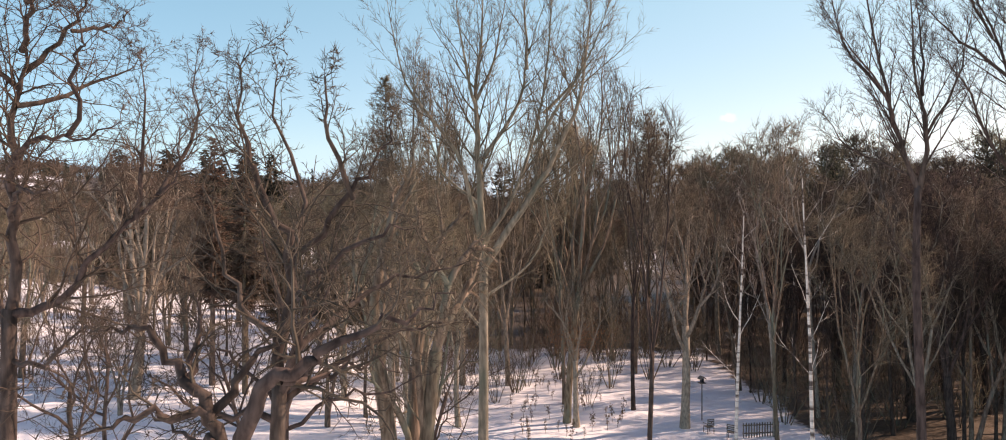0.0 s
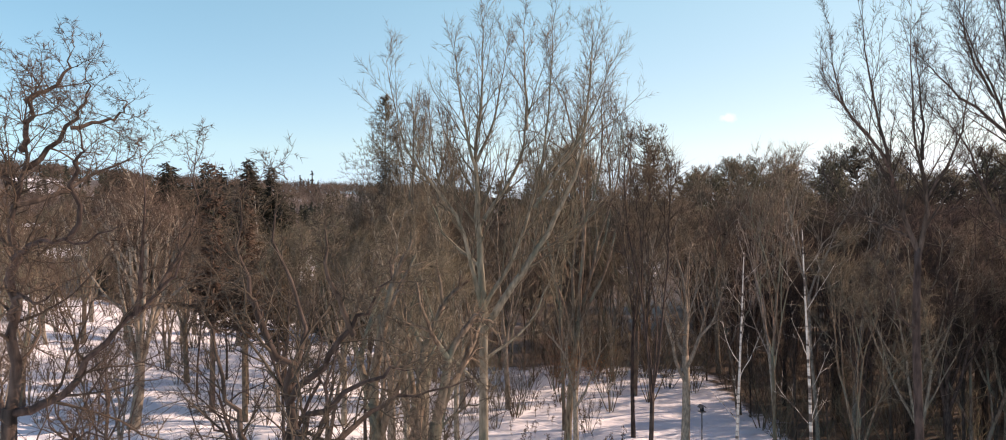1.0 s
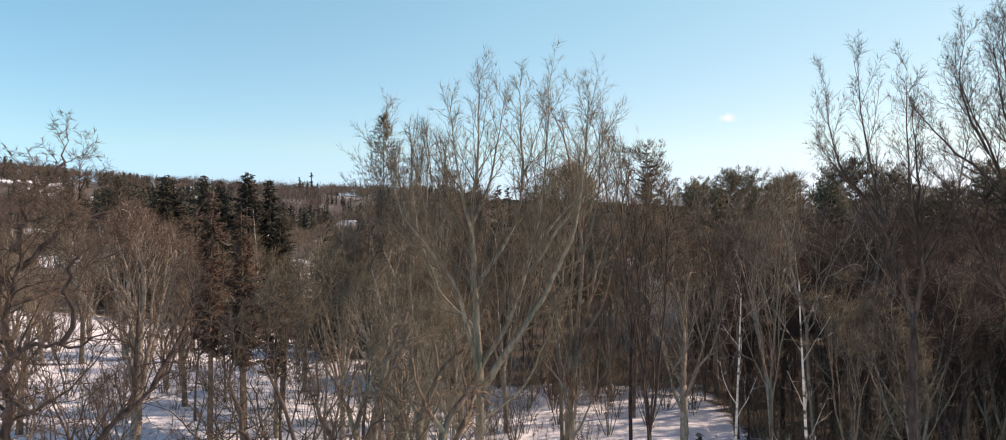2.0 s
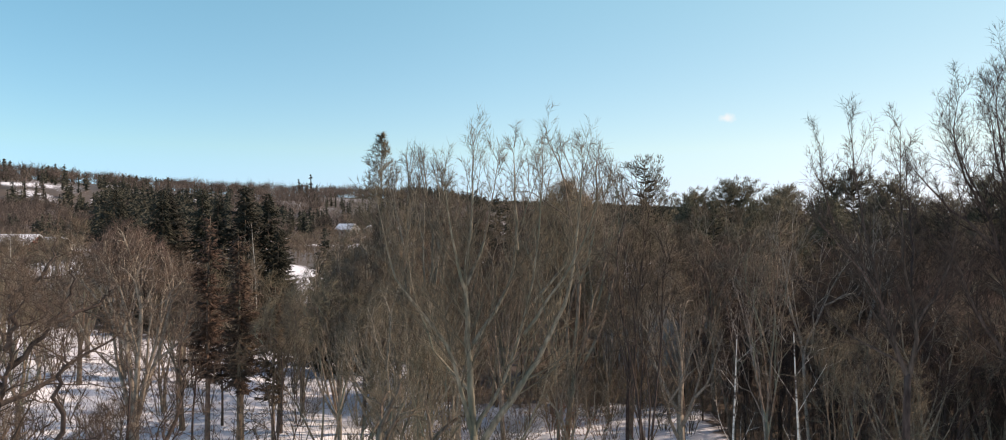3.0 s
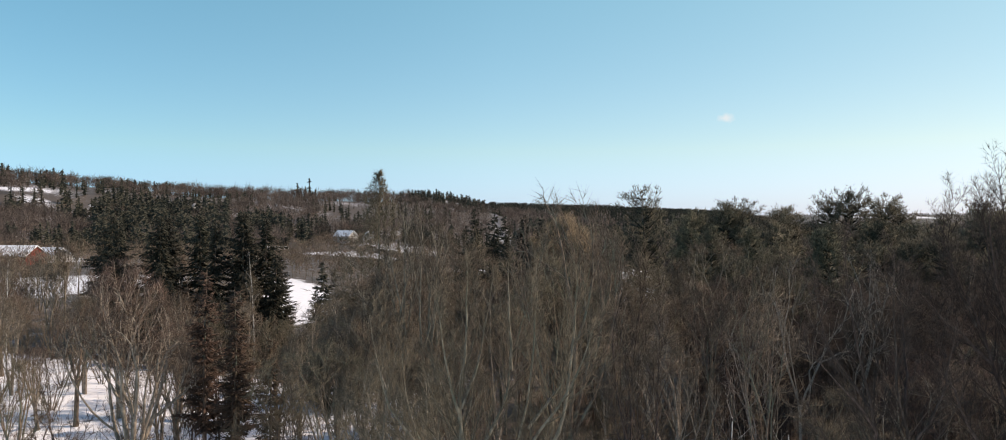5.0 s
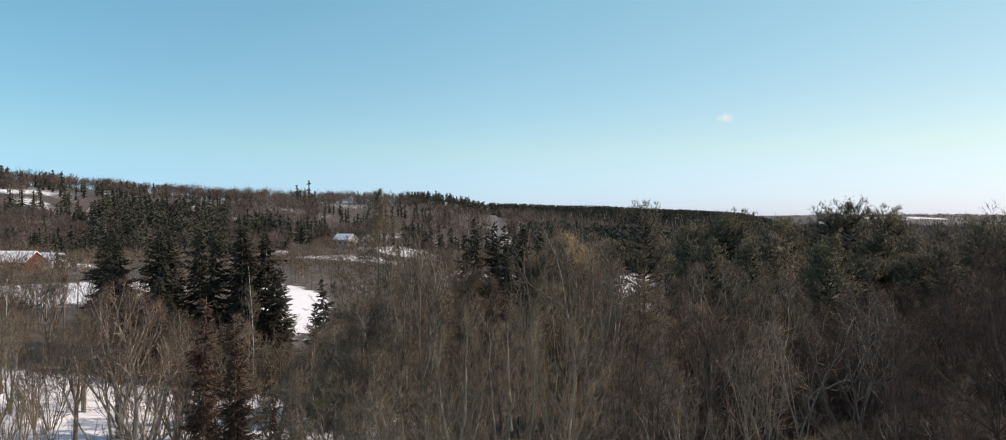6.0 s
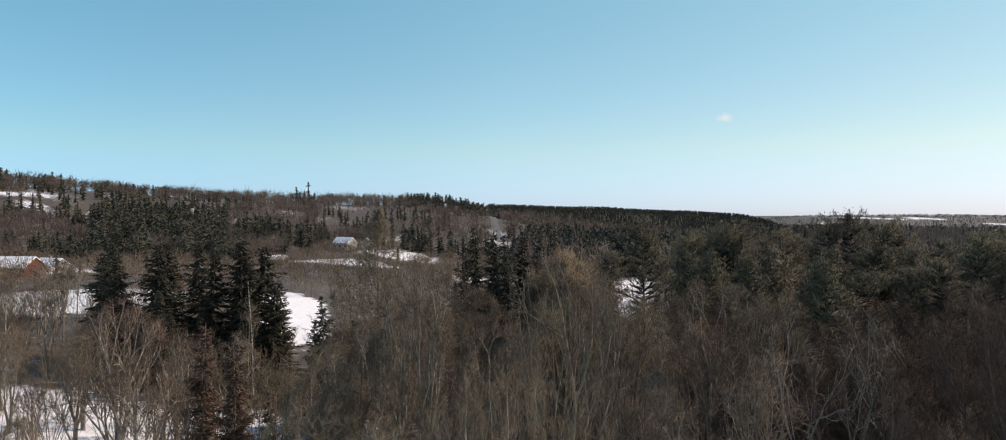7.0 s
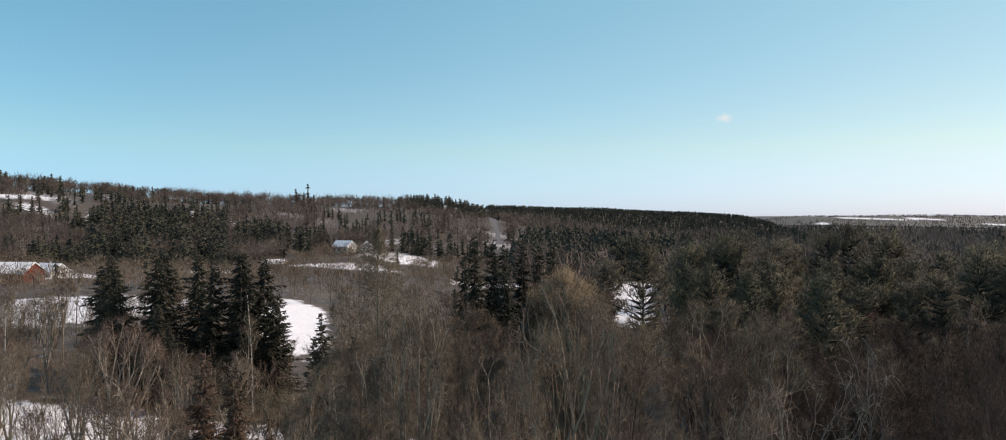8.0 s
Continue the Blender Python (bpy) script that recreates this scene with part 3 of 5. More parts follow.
limbed_tree("maple_tree", 11, -0.7, 21.8, [(-0.7, -0.3, 0), (-0.65, 5, 0), (-0.62, 9, 0), (-0.62, 13.1, 0)], 0.29, [
    (0.17, [(-0.62, 13.0, 0), (-0.8, 16.1, 0.1), (-0.86, 17.9, 0.2), (-0.7, 20.2, 0.3), (-0.65, 22.6, 0.3)]),
    (0.17, [(-0.6, 12.5, 0), (0.6, 14.3, -0.3), (1.6, 16.0, -0.4), (2.4, 17.8, -0.4), (2.75, 20.2, -0.3), (2.9, 22.2, -0.2)]),
    (0.11, [(-0.6, 13.2, 0), (0.36, 14.9, 0.2), (1.17, 17.4, 0.4), (1.54, 20.2, 0.3), (1.65, 22.6, 0.3)]),
    (0.10, [(-0.62, 16.0, 0.1), (0.5, 17.9, 0.6), (0.8, 19.3, 0.8), (1.6, 22.0, 1.2)]),
    (0.11, [(-0.7, 13.2, 0), (-1.46, 16.1, -0.6), (-3.0, 18.2, -0.8), (-3.6, 21.1, -0.8)]),
    (0.08, [(-0.85, 17.6, 0.2), (-1.3, 19.5, -0.4), (-1.55, 21.8, -0.6)]),
    (0.08, [(-0.85, 17.9, 0.2), (-0.2, 19.8, 0.9), (0.2, 22.4, 1.1)]),
    (0.08, [(0.8, 19.0, 0.8), (0.75, 20.8, 0.6), (0.65, 22.6, 0.4)]),
    (0.08, [(1.0, 16.4, -0.3), (2.4, 18.6, -1.0), (3.4, 21.0, -1.2)]),
    (0.08, [(1.3, 17.4, -0.3), (2.6, 19.0, 0.6), (3.0, 21.8, 1.0)]),
    (0.07, [(-0.62, 11.5, 0), (0.9, 12.6, 0.8), (1.8, 14.6, 1.4), (2.2, 16.8, 1.6)]),
    (0.07, [(-0.64, 10.5, 0), (-1.9, 11.8, 0.9), (-2.8, 14.0, 1.5), (-3.1, 16.5, 1.5)]),
    (0.07, [(-0.75, 14.5, 0), (-2.0, 15.6, 1.4), (-2.9, 17.8, 2.4), (-3.2, 19.9, 2.8)]),
], BOUGH, "tall bare grey maple with forked trunk and ascending limbs", bark=MAPLE_BARK, girth=0.74, wobble=0.025, splay=(20, 42))

limbed_tree("maple_tree", 12, 13.5, 21.7, [(13.5, -0.3, 0), (13.4, 6, 0), (13.2, 12, 0), (13.25, 15.10, 0)], 0.26, [
    (0.15, [(13.25, 15.00, 0), (12.65, 16.60, 0), (11.95, 19.90, 0.2), (11.5, 23.20, 0.3)]),
    (0.14, [(13.30, 15.00, 0), (13.35, 16.70, -0.3), (12.85, 19.00, -0.4), (12.85, 23.10, -0.3)]),
    (0.09, [(12.55, 16.90, 0), (11.85, 17.80, -0.7), (10.65, 19.10, -1.1), (9.45, 20.30, -1.3)]),
    (0.09, [(12.35, 17.90, 0.1), (11.25, 19.90, 0.8), (10.85, 22.60, 1)]),
    (0.08, [(13.35, 16.70, -0.3), (14.25, 18.70, -0.6), (14.55, 21.30, -0.8)]),
    (0.08, [(13.15, 17.90, -0.4), (13.65, 20.10, 0.5), (13.65, 22.10, 0.9)]),
    (0.08, [(13.30, 15.30, 0), (11.55, 16.40, 0.9), (10.75, 18.00, 1.5)]),
    (0.06, [(13.2, 12.5, 0), (12.25, 13.30, -0.5), (11.55, 15.70, -0.8)]),
], BOUGH, "bare maple with a fan-shaped dark crown at the wood edge", bark=DARK_BARK, twig=GREY_TWIG, girth=0.62, wobble=0.025, per_metre=2.2, splay=(18, 40))

limbed_tree("maple_tree", 13, 18.9, 23.4, [(18.9, -0.3, 0), (18.8, 7, 0), (18.7, 12, 0), (18.70, 15.40, 0)], 0.30, [
    (0.12, [(18.75, 13.90, 0), (16.70, 16.40, -0.3), (15.40, 18.70, -0.6), (14.20, 19.80, -0.7)]),
    (0.14, [(18.70, 15.20, 0), (17.30, 19.70, 0.2), (15.80, 23.40, 0.3)]),
    (0.15, [(18.70, 15.30, 0), (18.00, 20.40, -0.3), (17.30, 25.60, -0.4)]),
    (0.14, [(18.75, 15.30, 0), (19.30, 20.90, 0.3), (19.60, 25.70, 0.4)]),
    (0.10, [(17.50, 19.00, 0.2), (16.00, 20.80, 1), (15.10, 22.00, 1.3)]),
    (0.10, [(18.10, 19.60, -0.3), (16.70, 22.00, -1.2), (16.00, 24.60, -1.6)]),
    (0.10, [(18.20, 18.90, -0.2), (18.30, 21.90, 1.2), (18.20, 25.00, 1.7)]),
    (0.10, [(18.80, 14.40, 0), (20.70, 17.90, -0.5), (21.70, 21.90, -0.7)]),
    (0.08, [(17.00, 20.30, 0.2), (16.50, 22.60, 0.9), (16.70, 25.00, 1)]),
], BOUGH, "tallest bare maple with a dense fan of fine twigs", per_metre=2.7, bark=DARK_BARK, twig=DARK_TWIG, girth=0.62, wobble=0.025, splay=(18, 40))

limbed_tree("locust_tree", 21, -10.3, 13.7, [(-10.3, -0.3, 0), (-10.3, 5, 0.1), (-10.0, 9, 0), (-9.95, 12.2, 0)], 0.34, [
    (0.18, [(-9.95, 12.0, 0), (-9.9, 14.2, 0.1), (-9.9, 16.0, 0), (-9.65, 17.2, 0), (-9.75, 18.8, 0.2)]),
    (0.12, [(-9.9, 14.6, 0), (-9.5, 15.3, -0.4), (-8.8, 15.6, -0.6), (-8.0, 15.6, -0.6), (-7.2, 16.0, -0.5)]),
    (0.09, [(-9.9, 14.0, 0), (-9.2, 14.6, -0.9), (-8.5, 14.5, -1.3), (-7.8, 14.9, -1.5)]),
    (0.16, [(-9.95, 12.1, 0), (-9.3, 12.2, 0.3), (-8.5, 13.2, 0.4), (-7.6, 14.1, 0.5), (-6.9, 14.9, 0.6), (-6.8, 16.0, 0.6)]),
    (0.09, [(-9.65, 17.0, 0), (-8.9, 17.9, 0.3), (-8.6, 18.6, 0.4), (-8.6, 19.2, 0.3)]),
    (0.09, [(-9.7, 16.6, 0), (-10.4, 17.7, -0.4), (-10.8, 18.9, -0.5)]),
    (0.09, [(-9.8, 16.3, 0), (-8.8, 17.0, 1.2), (-8.2, 17.8, 1.8)]),
    (0.09, [(-7.7, 14.0, 0.5), (-7.4, 15.6, 0.2), (-7.5, 17.6, 0.3)]),
    (0.09, [(-7.2, 14.5, 0.5), (-6.7, 16.0, 1.2), (-6.9, 17.8, 1.5)]),
    (0.10, [(-9.95, 11.2, 0), (-8.9, 11.2, -0.6), (-8.0, 11.9, -0.9), (-7.0, 12.1, -1.0)]),
    (0.10, [(-9.95, 11.6, 0), (-10.9, 13.0, 0.6), (-11.6, 15.2, 0.9), (-11.8, 17.6, 1.0)]),
    (0.09, [(-9.7, 17.4, 0), (-9.0, 18.0, -0.8), (-8.7, 18.2, -1.2), (-8.4, 18.7, -1.3)]),
    (0.08, [(-8.4, 15.6, -0.6), (-8.0, 16.9, -0.9), (-7.9, 17.4, -1.0), (-7.9, 17.9, -1.0)]),
    (0.09, [(-9.7, 18.4, 0.1), (-9.3, 19.0, 0.6), (-9.1, 19.7, 0.8)]),
    (0.07, [(-8.9, 17.9, 0.3), (-8.5, 18.2, 0.9), (-8.3, 18.4, 1.2), (-8.2, 18.8, 1.3)]),
], CROOKED, "gnarled bare tree with crooked dark limbs and reddish twigs", wobble=0.05, per_metre=3.6, reach=0.55, twig=RED_TWIG, bark=DARK_BARK, girth=0.66)

limbed_tree("locust_tree", 22, -3.5, 10.2, [(-3.7, -0.3, 0), (-3.6, 5, 0.1), (-3.45, 9, 0), (-3.35, 11.6, 0)], 0.26, [
    (0.14, [(-3.35, 11.5, 0), (-3.25, 13.4, 0.1), (-3.6, 14.5, 0), (-3.95, 15.3, 0), (-3.95, 16.6, 0.1)]),
    (0.08, [(-3.3, 13.3, 0.1), (-3.1, 14.3, 0.5), (-3.6, 15.7, 0.7), (-3.4, 16.6, 0.7)]),
    (0.09, [(-3.25, 13.2, 0.1), (-2.4, 14.2, -0.2), (-1.85, 14.8, -0.3), (-1.6, 15.6, -0.3)]),
    (0.14, [(-3.35, 11.4, 0), (-2.9, 12.4, -0.4), (-2.75, 13.2, -0.5), (-1.75, 13.8, -0.6), (-1.2, 13.9, -0.6)]),
    (0.10, [(-3.1, 12.0, -0.2), (-2.4, 12.7, 0.8), (-1.5, 13.1, 1.2), (-0.3, 13.3, 1.4)]),
    (0.09, [(-3.4, 11.2, 0), (-2.5, 11.7, 0.6), (-1.4, 12.3, 0.9), (-0.7, 12.3, 1.0)]),
    (0.09, [(-3.4, 12.0, 0), (-4.2, 12.9, 0.5), (-4.7, 14.2, 0.8), (-4.8, 15.4, 0.9)]),
    (0.09, [(-3.45, 11.0, 0), (-4.4, 11.3, -0.4), (-5.2, 11.9, -0.6)]),
    (0.07, [(-2.2, 14.3, -0.2), (-2.5, 15.4, -0.6), (-2.4, 16.2, -0.7)]),
], CROOKED, "old crooked bare tree with twisted spreading limbs", wobble=0.05, per_metre=2.7, reach=0.42, twig=GREY_TWIG, bark=DARK_BARK, girth=0.66)

limbed_tree("locust_tree", 23, -5.3, 16.2, [(-5.3, -0.3, 0), (-5.3, 5, 0.1), (-5.2, 9.6, 0)], 0.26, [
    (0.15, [(-5.2, 9.5, 0), (-5.0, 11.0, 0.1), (-5.5, 12.8, 0), (-5.9, 14.6, 0)]),
    (0.13, [(-5.2, 9.4, 0), (-4.4, 10.8, -0.3), (-3.9, 12.6, -0.4), (-3.8, 14.4, -0.3)]),
    (0.10, [(-5.2, 9.2, 0), (-6.3, 10.4, 0.4), (-7.2, 11.0, 0.6), (-8.0, 12.3, 0.6)]),
    (0.10, [(-5.0, 10.8, 0.1), (-4.6, 12.4, 1.0), (-4.9, 14.2, 1.5)]),
    (0.10, [(-5.2, 9.0, 0), (-3.9, 9.7, 0.5), (-2.7, 9.8, 0.7), (-1.6, 10.4, 0.8)]),
], CROOKED, "low gnarled bare tree with a wide crooked fork", wobble=0.06, per_metre=2.3, twig=GREY_TWIG, bark=DARK_BARK, girth=0.6)

limbed_tree("locust_tree", 24, -3.4, 8.2, [(-3.5, -0.3, 0), (-3.45, 5, 0.1), (-3.4, 9, 0), (-3.4, 10.9, 0)], 0.20, [
    (0.15, [(-3.4, 10.8, 0), (-2.83, 11.95, -0.1), (-2.3, 12.3, -0.2), (-1.85, 12.6, -0.2), (-1.2, 12.9, -0.1), (-0.5, 13.15, 0.1)]),
    (0.13, [(-3.4, 10.7, 0), (-3.58, 11.7, 0.1), (-3.96, 12.1, 0.2), (-4.3, 12.5, 0.2), (-4.75, 12.66, 0.3), (-5.2, 12.6, 0.3)]),
    (0.09, [(-3.55, 11.6, 0.1), (-3.3, 12.1, 0.3), (-2.9, 12.5, 0.5), (-2.65, 13.1, 0.6)]),
    (0.08, [(-3.55, 11.6, 0.1), (-4.1, 11.75, -0.3), (-4.5, 11.65, -0.5), (-5.1, 11.4, -0.7)]),
    (0.07, [(-3.9, 12.05, 0.2), (-3.85, 12.6, 0.5), (-4.1, 13.2, 0.7)]),
    (0.06, [(-3.5, 11.3, 0), (-3.9, 11.2, 0.5), (-4.5, 11.25, 0.9), (-4.9, 11.6, 1.0)]),
    (0.06, [(-2.6, 12.1, -0.2), (-2.2, 12.0, 0.3), (-1.7, 12.15, 0.6), (-1.2, 12.0, 0.8)]),
], CROOKED, "low gnarled bare tree with spreading dark limbs", wobble=0.05, per_metre=1.6, reach=0.4, twig=GREY_TWIG, bark=DARK_BARK, girth=0.8)
forked_tree("willow_tree", 25, 16.5, 6.0, "bare willow with several thick brown stems", BARK, TWIG, stand(-2.3, 19.3), fork=0.62, arms=9, splay=30, depth=3, girth=0.42, twigs=10, tlen=0.7, tr=0.007, stems=3, spread=0.16)

SLIM = [dict(thin=0.45, n=10, wiggle=0.014, up=0.03, k=7, kids=9, start=0.42, angle=40, ratio=0.17, tip=0.15, taper=0.5),
        dict(n=5, wiggle=0.10, up=0.06, k=4, kids=3, start=0.3, angle=38, ratio=0.4, tip=0.3),
        dict(n=2, wiggle=0.12, up=0.05, k=3, twigs=2, tlen=0.4, tr=0.005, tip=0.3)]
bare_tree("birch_tree", 31, 15.9, 0.13, SLIM, bark=BIRCH, twig=BIRCH, label="slender white birch with few pale branches", limbs=True, at=stand(11.2, 32.7))
bare_tree("birch_tree", 32, 16.2, 0.12, SLIM, trunk_dir=(-0.06, 0, 1), bark=BIRCH, twig=BIRCH, label="slender leaning white birch with bare branches", limbs=True, at=stand(12.5, 27.0))

# ---------------------------------------------------------------- models for the woods
FAN = [dict(n=7, wiggle=0.05, up=0.03, k=5, kids=8, start=0.2, angle=24, ratio=0.36, tip=0.12, taper=0.6),
       dict(n=4, rmin=0.026, wiggle=0.10, up=0.12, k=3, kids=6, start=0.15, angle=26, ratio=0.5, tip=0.25),
       dict(n=2, wiggle=0.10, up=0.10, k=0, twigs=3, tlen=0.9, tr=0.015, tip=0.3)]
LARCH = [dict(n=10, wiggle=0.008, up=0.03, k=7, kids=150, start=0.35, angle=58, ratio=0.27, tip=0.08, taper=1.12, thin=0.3),
         dict(n=3, rmin=0.012, wiggle=0.06, up=0.06, k=3, kids=8, start=0.1, angle=45, ratio=0.32, tip=0.3),
         dict(n=2, wiggle=0.1, up=0.05, k=0, twigs=6, tlen=0.5, tr=0.021, tip=0.3)]
SCRUB = [dict(FAN[0], kids=5, k=4, n=4), dict(FAN[1], k=3, n=2, kids=4), dict(FAN[2], twigs=4, tlen=0.6, tr=0.014)]
GNARL = [dict(n=6, wiggle=0.09, up=0.02, k=8, kids=8, start=0.4, angle=48, ratio=0.75, tip=0.55, taper=0.15),
         dict(n=8, wiggle=0.20, up=0.05, k=5, kids=10, start=0.15, angle=50, ratio=0.42, tip=0.22, thin=0.8),
         dict(n=4, wiggle=0.22, up=0.07, k=3, kids=7, start=0.12, angle=52, ratio=0.42, tip=0.25, thin=0.8),
         dict(n=2, wiggle=0.25, up=0.06, k=0, twigs=5, tlen=0.32, tr=0.007, tip=0.3)]
BRUSH = [dict(FAN[0], kids=7, k=4, n=4), dict(FAN[1], k=0, tr=0.014, twigs=4, tlen=0.65)]
models = {
    "pole": [forked_tree("forest_tree", 100 + i, 22, 7.5 + 0.5 * i, "tall slim bare forest tree with ascending limbs", (DARK_BARK, BARK)[i % 2], TWIG, fork=0.34, arms=4, splay=24, depth=4, girth=0.13, twigs=11) for i in range(4)],
    "farpole": [forked_tree("forest_tree", 110 + i, 22, 7.0, "tall bare forest tree with an upright brown crown", TAN_BARK, (TWIG, RED_TWIG)[i % 2], fork=0.34, arms=4, splay=24, depth=3, girth=0.2, twigs=11, tlen=1.5, tr=0.026) for i in range(3)],
    "oak": [forked_tree("forest_tree", 120 + i, 23, 13.0, "broad bare hardwood with a wide twiggy crown", (BARK, TAN_BARK, BARK)[i], TWIG, fork=0.3, arms=5, splay=40, depth=5, girth=0.38, twigs=7, crook=0.14) for i in range(3)],
    "fan": [forked_tree("willow_tree", 140 + i, 15, 9.0 + 0.6 * i, "bare willow with an upright broom of reddish-brown twigs", TAN_BARK, (RED_TWIG, RED_TWIG, TWIG)[i], fork=0.2, arms=6, splay=24, depth=4, girth=0.30, twigs=9, tlen=0.95, tr=0.013, stems=(1, 3, 2)[i], spread=0.25) for i in range(3)],
    "dome": [forked_tree("forest_tree", 130 + i, 22, 11.5 + 0.7 * i, "rounded bare tree with a fine haze of twigs", (TAN_BARK, BARK)[i % 2], (TWIG, TWIG, RED_TWIG, TWIG)[i], fork=0.24, arms=5, splay=30, depth=5, girth=0.24, twigs=11, stems=1 + i % 2, spread=0.12) for i in range(4)],
    # darkdome, fardark and darkpole carry the wood's shade in bark and twig colour
    "darkdome": [forked_tree("forest_tree", 135 + i, 21, 12 + i, "rounded bare tree darkened for the shaded wood, with a dense haze of twigs", DARK_BARK, DARK_TWIG, fork=0.22, arms=5, splay=30, depth=5, girth=0.28, twigs=9, tr=0.014) for i in range(3)],
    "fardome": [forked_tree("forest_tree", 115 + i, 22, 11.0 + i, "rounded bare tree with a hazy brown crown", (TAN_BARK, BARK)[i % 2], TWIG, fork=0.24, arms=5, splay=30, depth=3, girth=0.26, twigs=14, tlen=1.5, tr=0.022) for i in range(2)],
    "fardark": [forked_tree("forest_tree", 118, 21, 12.0, "rounded bare tree darkened for the shaded wood, with a hazy crown", DARK_BARK, DARK_TWIG, fork=0.24, arms=5, splay=30, depth=3, girth=0.26, twigs=14, tlen=1.5, tr=0.024)],
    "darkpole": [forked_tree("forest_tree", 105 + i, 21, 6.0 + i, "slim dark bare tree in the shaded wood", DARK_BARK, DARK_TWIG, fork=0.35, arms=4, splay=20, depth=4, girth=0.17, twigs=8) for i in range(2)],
    "aspen": [forked_tree("aspen_tree", 125 + i, 24, 11.0, "pale-barked bare tree with crooked light limbs in the dark wood", PALE_BARK, DARK_TWIG, fork=0.4, arms=4, splay=34, depth=4, girth=0.135, twigs=5, crook=0.24) for i in range(2)],
    "scrub": [bare_tree("willow_clump", 145 + i, 7 + i, 0.045, SCRUB, stems=7, spread=0.5, twig=(RED_TWIG, TWIG)[i], label="low many-stemmed willow scrub with upright brown twigs") for i in range(2)],
    "apple": [bare_tree("apple_tree", 26 + i, 11 + i, 0.22, GNARL, label="low gnarled bare tree with crooked twigs", bark=DARK_BARK, twig=GREY_TWIG) for i in range(2)],
    "brush": [bare_tree("shrub", 170 + i, 4.2 + i, 0.035, BRUSH, stems=7, spread=0.6, twig=(TWIG, RED_TWIG)[i % 2], label="bare brown shrub with thin upright stems", category="shrub") for i in range(2)],
    "farpine": [pine("pine_tree", 190 + i, 24, 5.6, "white pine with soft olive-green plumes", tufts=9, needle=0.62, thick=0.07, step=1.3) for i in range(3)],
    "spruce": [spruce("spruce_tree", 160 + i, 20, 5.2 + 0.5 * i, NEEDLE, "broad dark green spruce with drooping branches", fine=0.75, thick=0.085, density=1.7, power=0.55 + 0.1 * (i % 2)) for i in range(3)],
    "cone": [spruce("spruce_tree", 165 + i, 20, 5.0, NEEDLE, "dark green conical spruce with tiered branches", fine=0.75, thick=0.08, density=1.7, power=0.8, droop=0.2) for i in range(2)],
    "cedar": [spruce("cedar_tree", 168 + i, 19, 2.7, CEDAR, "dark reddish-brown winter cedar with feathery boughs", fine=0.9, thick=0.04, density=3.0, power=0.6, droop=0.1, core=3, bare=0.36) for i in range(2)],
    "pine": [pine("pine_tree", 180 + i, 24, 6.4, "white pine with tufted up-swept dark green boughs", tufts=12, needle=0.5, thick=0.05) for i in range(3)],
    # model for pines out of view, added only to cast shade
    "shadepine": [pine("pine_tree", 195, 24, 5.6, "white pine with soft olive-green plumes", tufts=5, needle=0.8, thick=0.13, step=1.6)],
    "larch": [bare_tree("larch_tree", 200, 28.6, 0.22, LARCH, label="tall conical bare grey larch with fine side branches", bark=BARK)],
}

used = set()


def put(kind, i, x, y, turn=None, size=1.0):
    """Stands a tree of that kind; the model itself is used first, then copies of it."""
    model = models[kind][i % len(models[kind])]
    turn = (x * 37 + y * 91) % 360 if turn is None else turn
    if model.name not in used:
        used.add(model.name)
        model.matrix_basis = pose(x, y, float(land(x, y)), 0, 0, turn) @ Matrix.Scale(size, 4)
        return model
    ob = model.copy()
    scene.collection.objects.link(ob)
    for c in model.children:
        cc = c.copy()
        scene.collection.objects.link(cc)
        cc.parent = ob
    ob.matrix_basis = pose(x, y, float(land(x, y)), 0, 0, turn) @ Matrix.Scale(size, 4)
    return ob


# ---------------------------------------------------------------- marked trees of the middle distance
HEIGHT = {"pole": 22, "oak": 23, "fan": 15, "dome": 22, "darkdome": 21, "darkpole": 21, "aspen": 24, "spruce": 20, "cone": 20, "cedar": 19, "pine": 24, "farpine": 24}


def rows_of(kind, *rows):
    """Trees of one kind by place (x, y) and the height of their tops above sea level."""
    for i, (x, y, top) in enumerate(rows):
        put(kind, i, x, y, size=(top - float(land(x, y))) / HEIGHT[kind])


put("larch", 0, -12.3, 72)
for x, y, z in ((-17, 28, 1.05), (-21, 36, 0.9), (-13, 35, 0.9), (-4, 33, 0.8)):
    put("apple", int(y), x, y, size=z)
# slim trees before and beyond the clearing
rows_of("pole", (7.0, 32.8, 21.5), (4.7, 52, 24), (-9.4, 46.5, 20), (16.6, 41, 21.6), (9.6, 50, 24.5), (22, 55, 24), (-11.8, 37, 17))
rows_of("oak", (-3.7, 31, 15.5), (12.2, 45.6, 17.5), (-26.5, 57, 15.5), (-34, 48, 15))
rows_of("fan", (-25.2, 46, 20.5), (-38.5, 69.5, 21), (-46, 76, 17), (-33, 70, 17.5), (-78, 109, 19), (-70, 106, 19.5), (-63, 89, 15), (-52, 73, 16), (-30, 61, 14), (-57, 98, 16), (-88, 120, 18), (-72, 92, 15), (-43, 64, 13))
rows_of("dome", (-4.8, 35.6, 18), (-4.5, 68, 24.5), (-9, 62, 21), (-14.5, 62, 18), (0.5, 57.5, 20), (12, 62, 22), (22.6, 71, 23.5), (19.5, 56, 20.5), (-8.5, 47, 19.5), (15.5, 57, 20), (-3, 46, 17), (15, 72, 21), (-17, 72, 17), (17.8, 33.5, 16.5), (22, 35.5, 17), (26.5, 38.5, 17), (31, 42, 17.5))
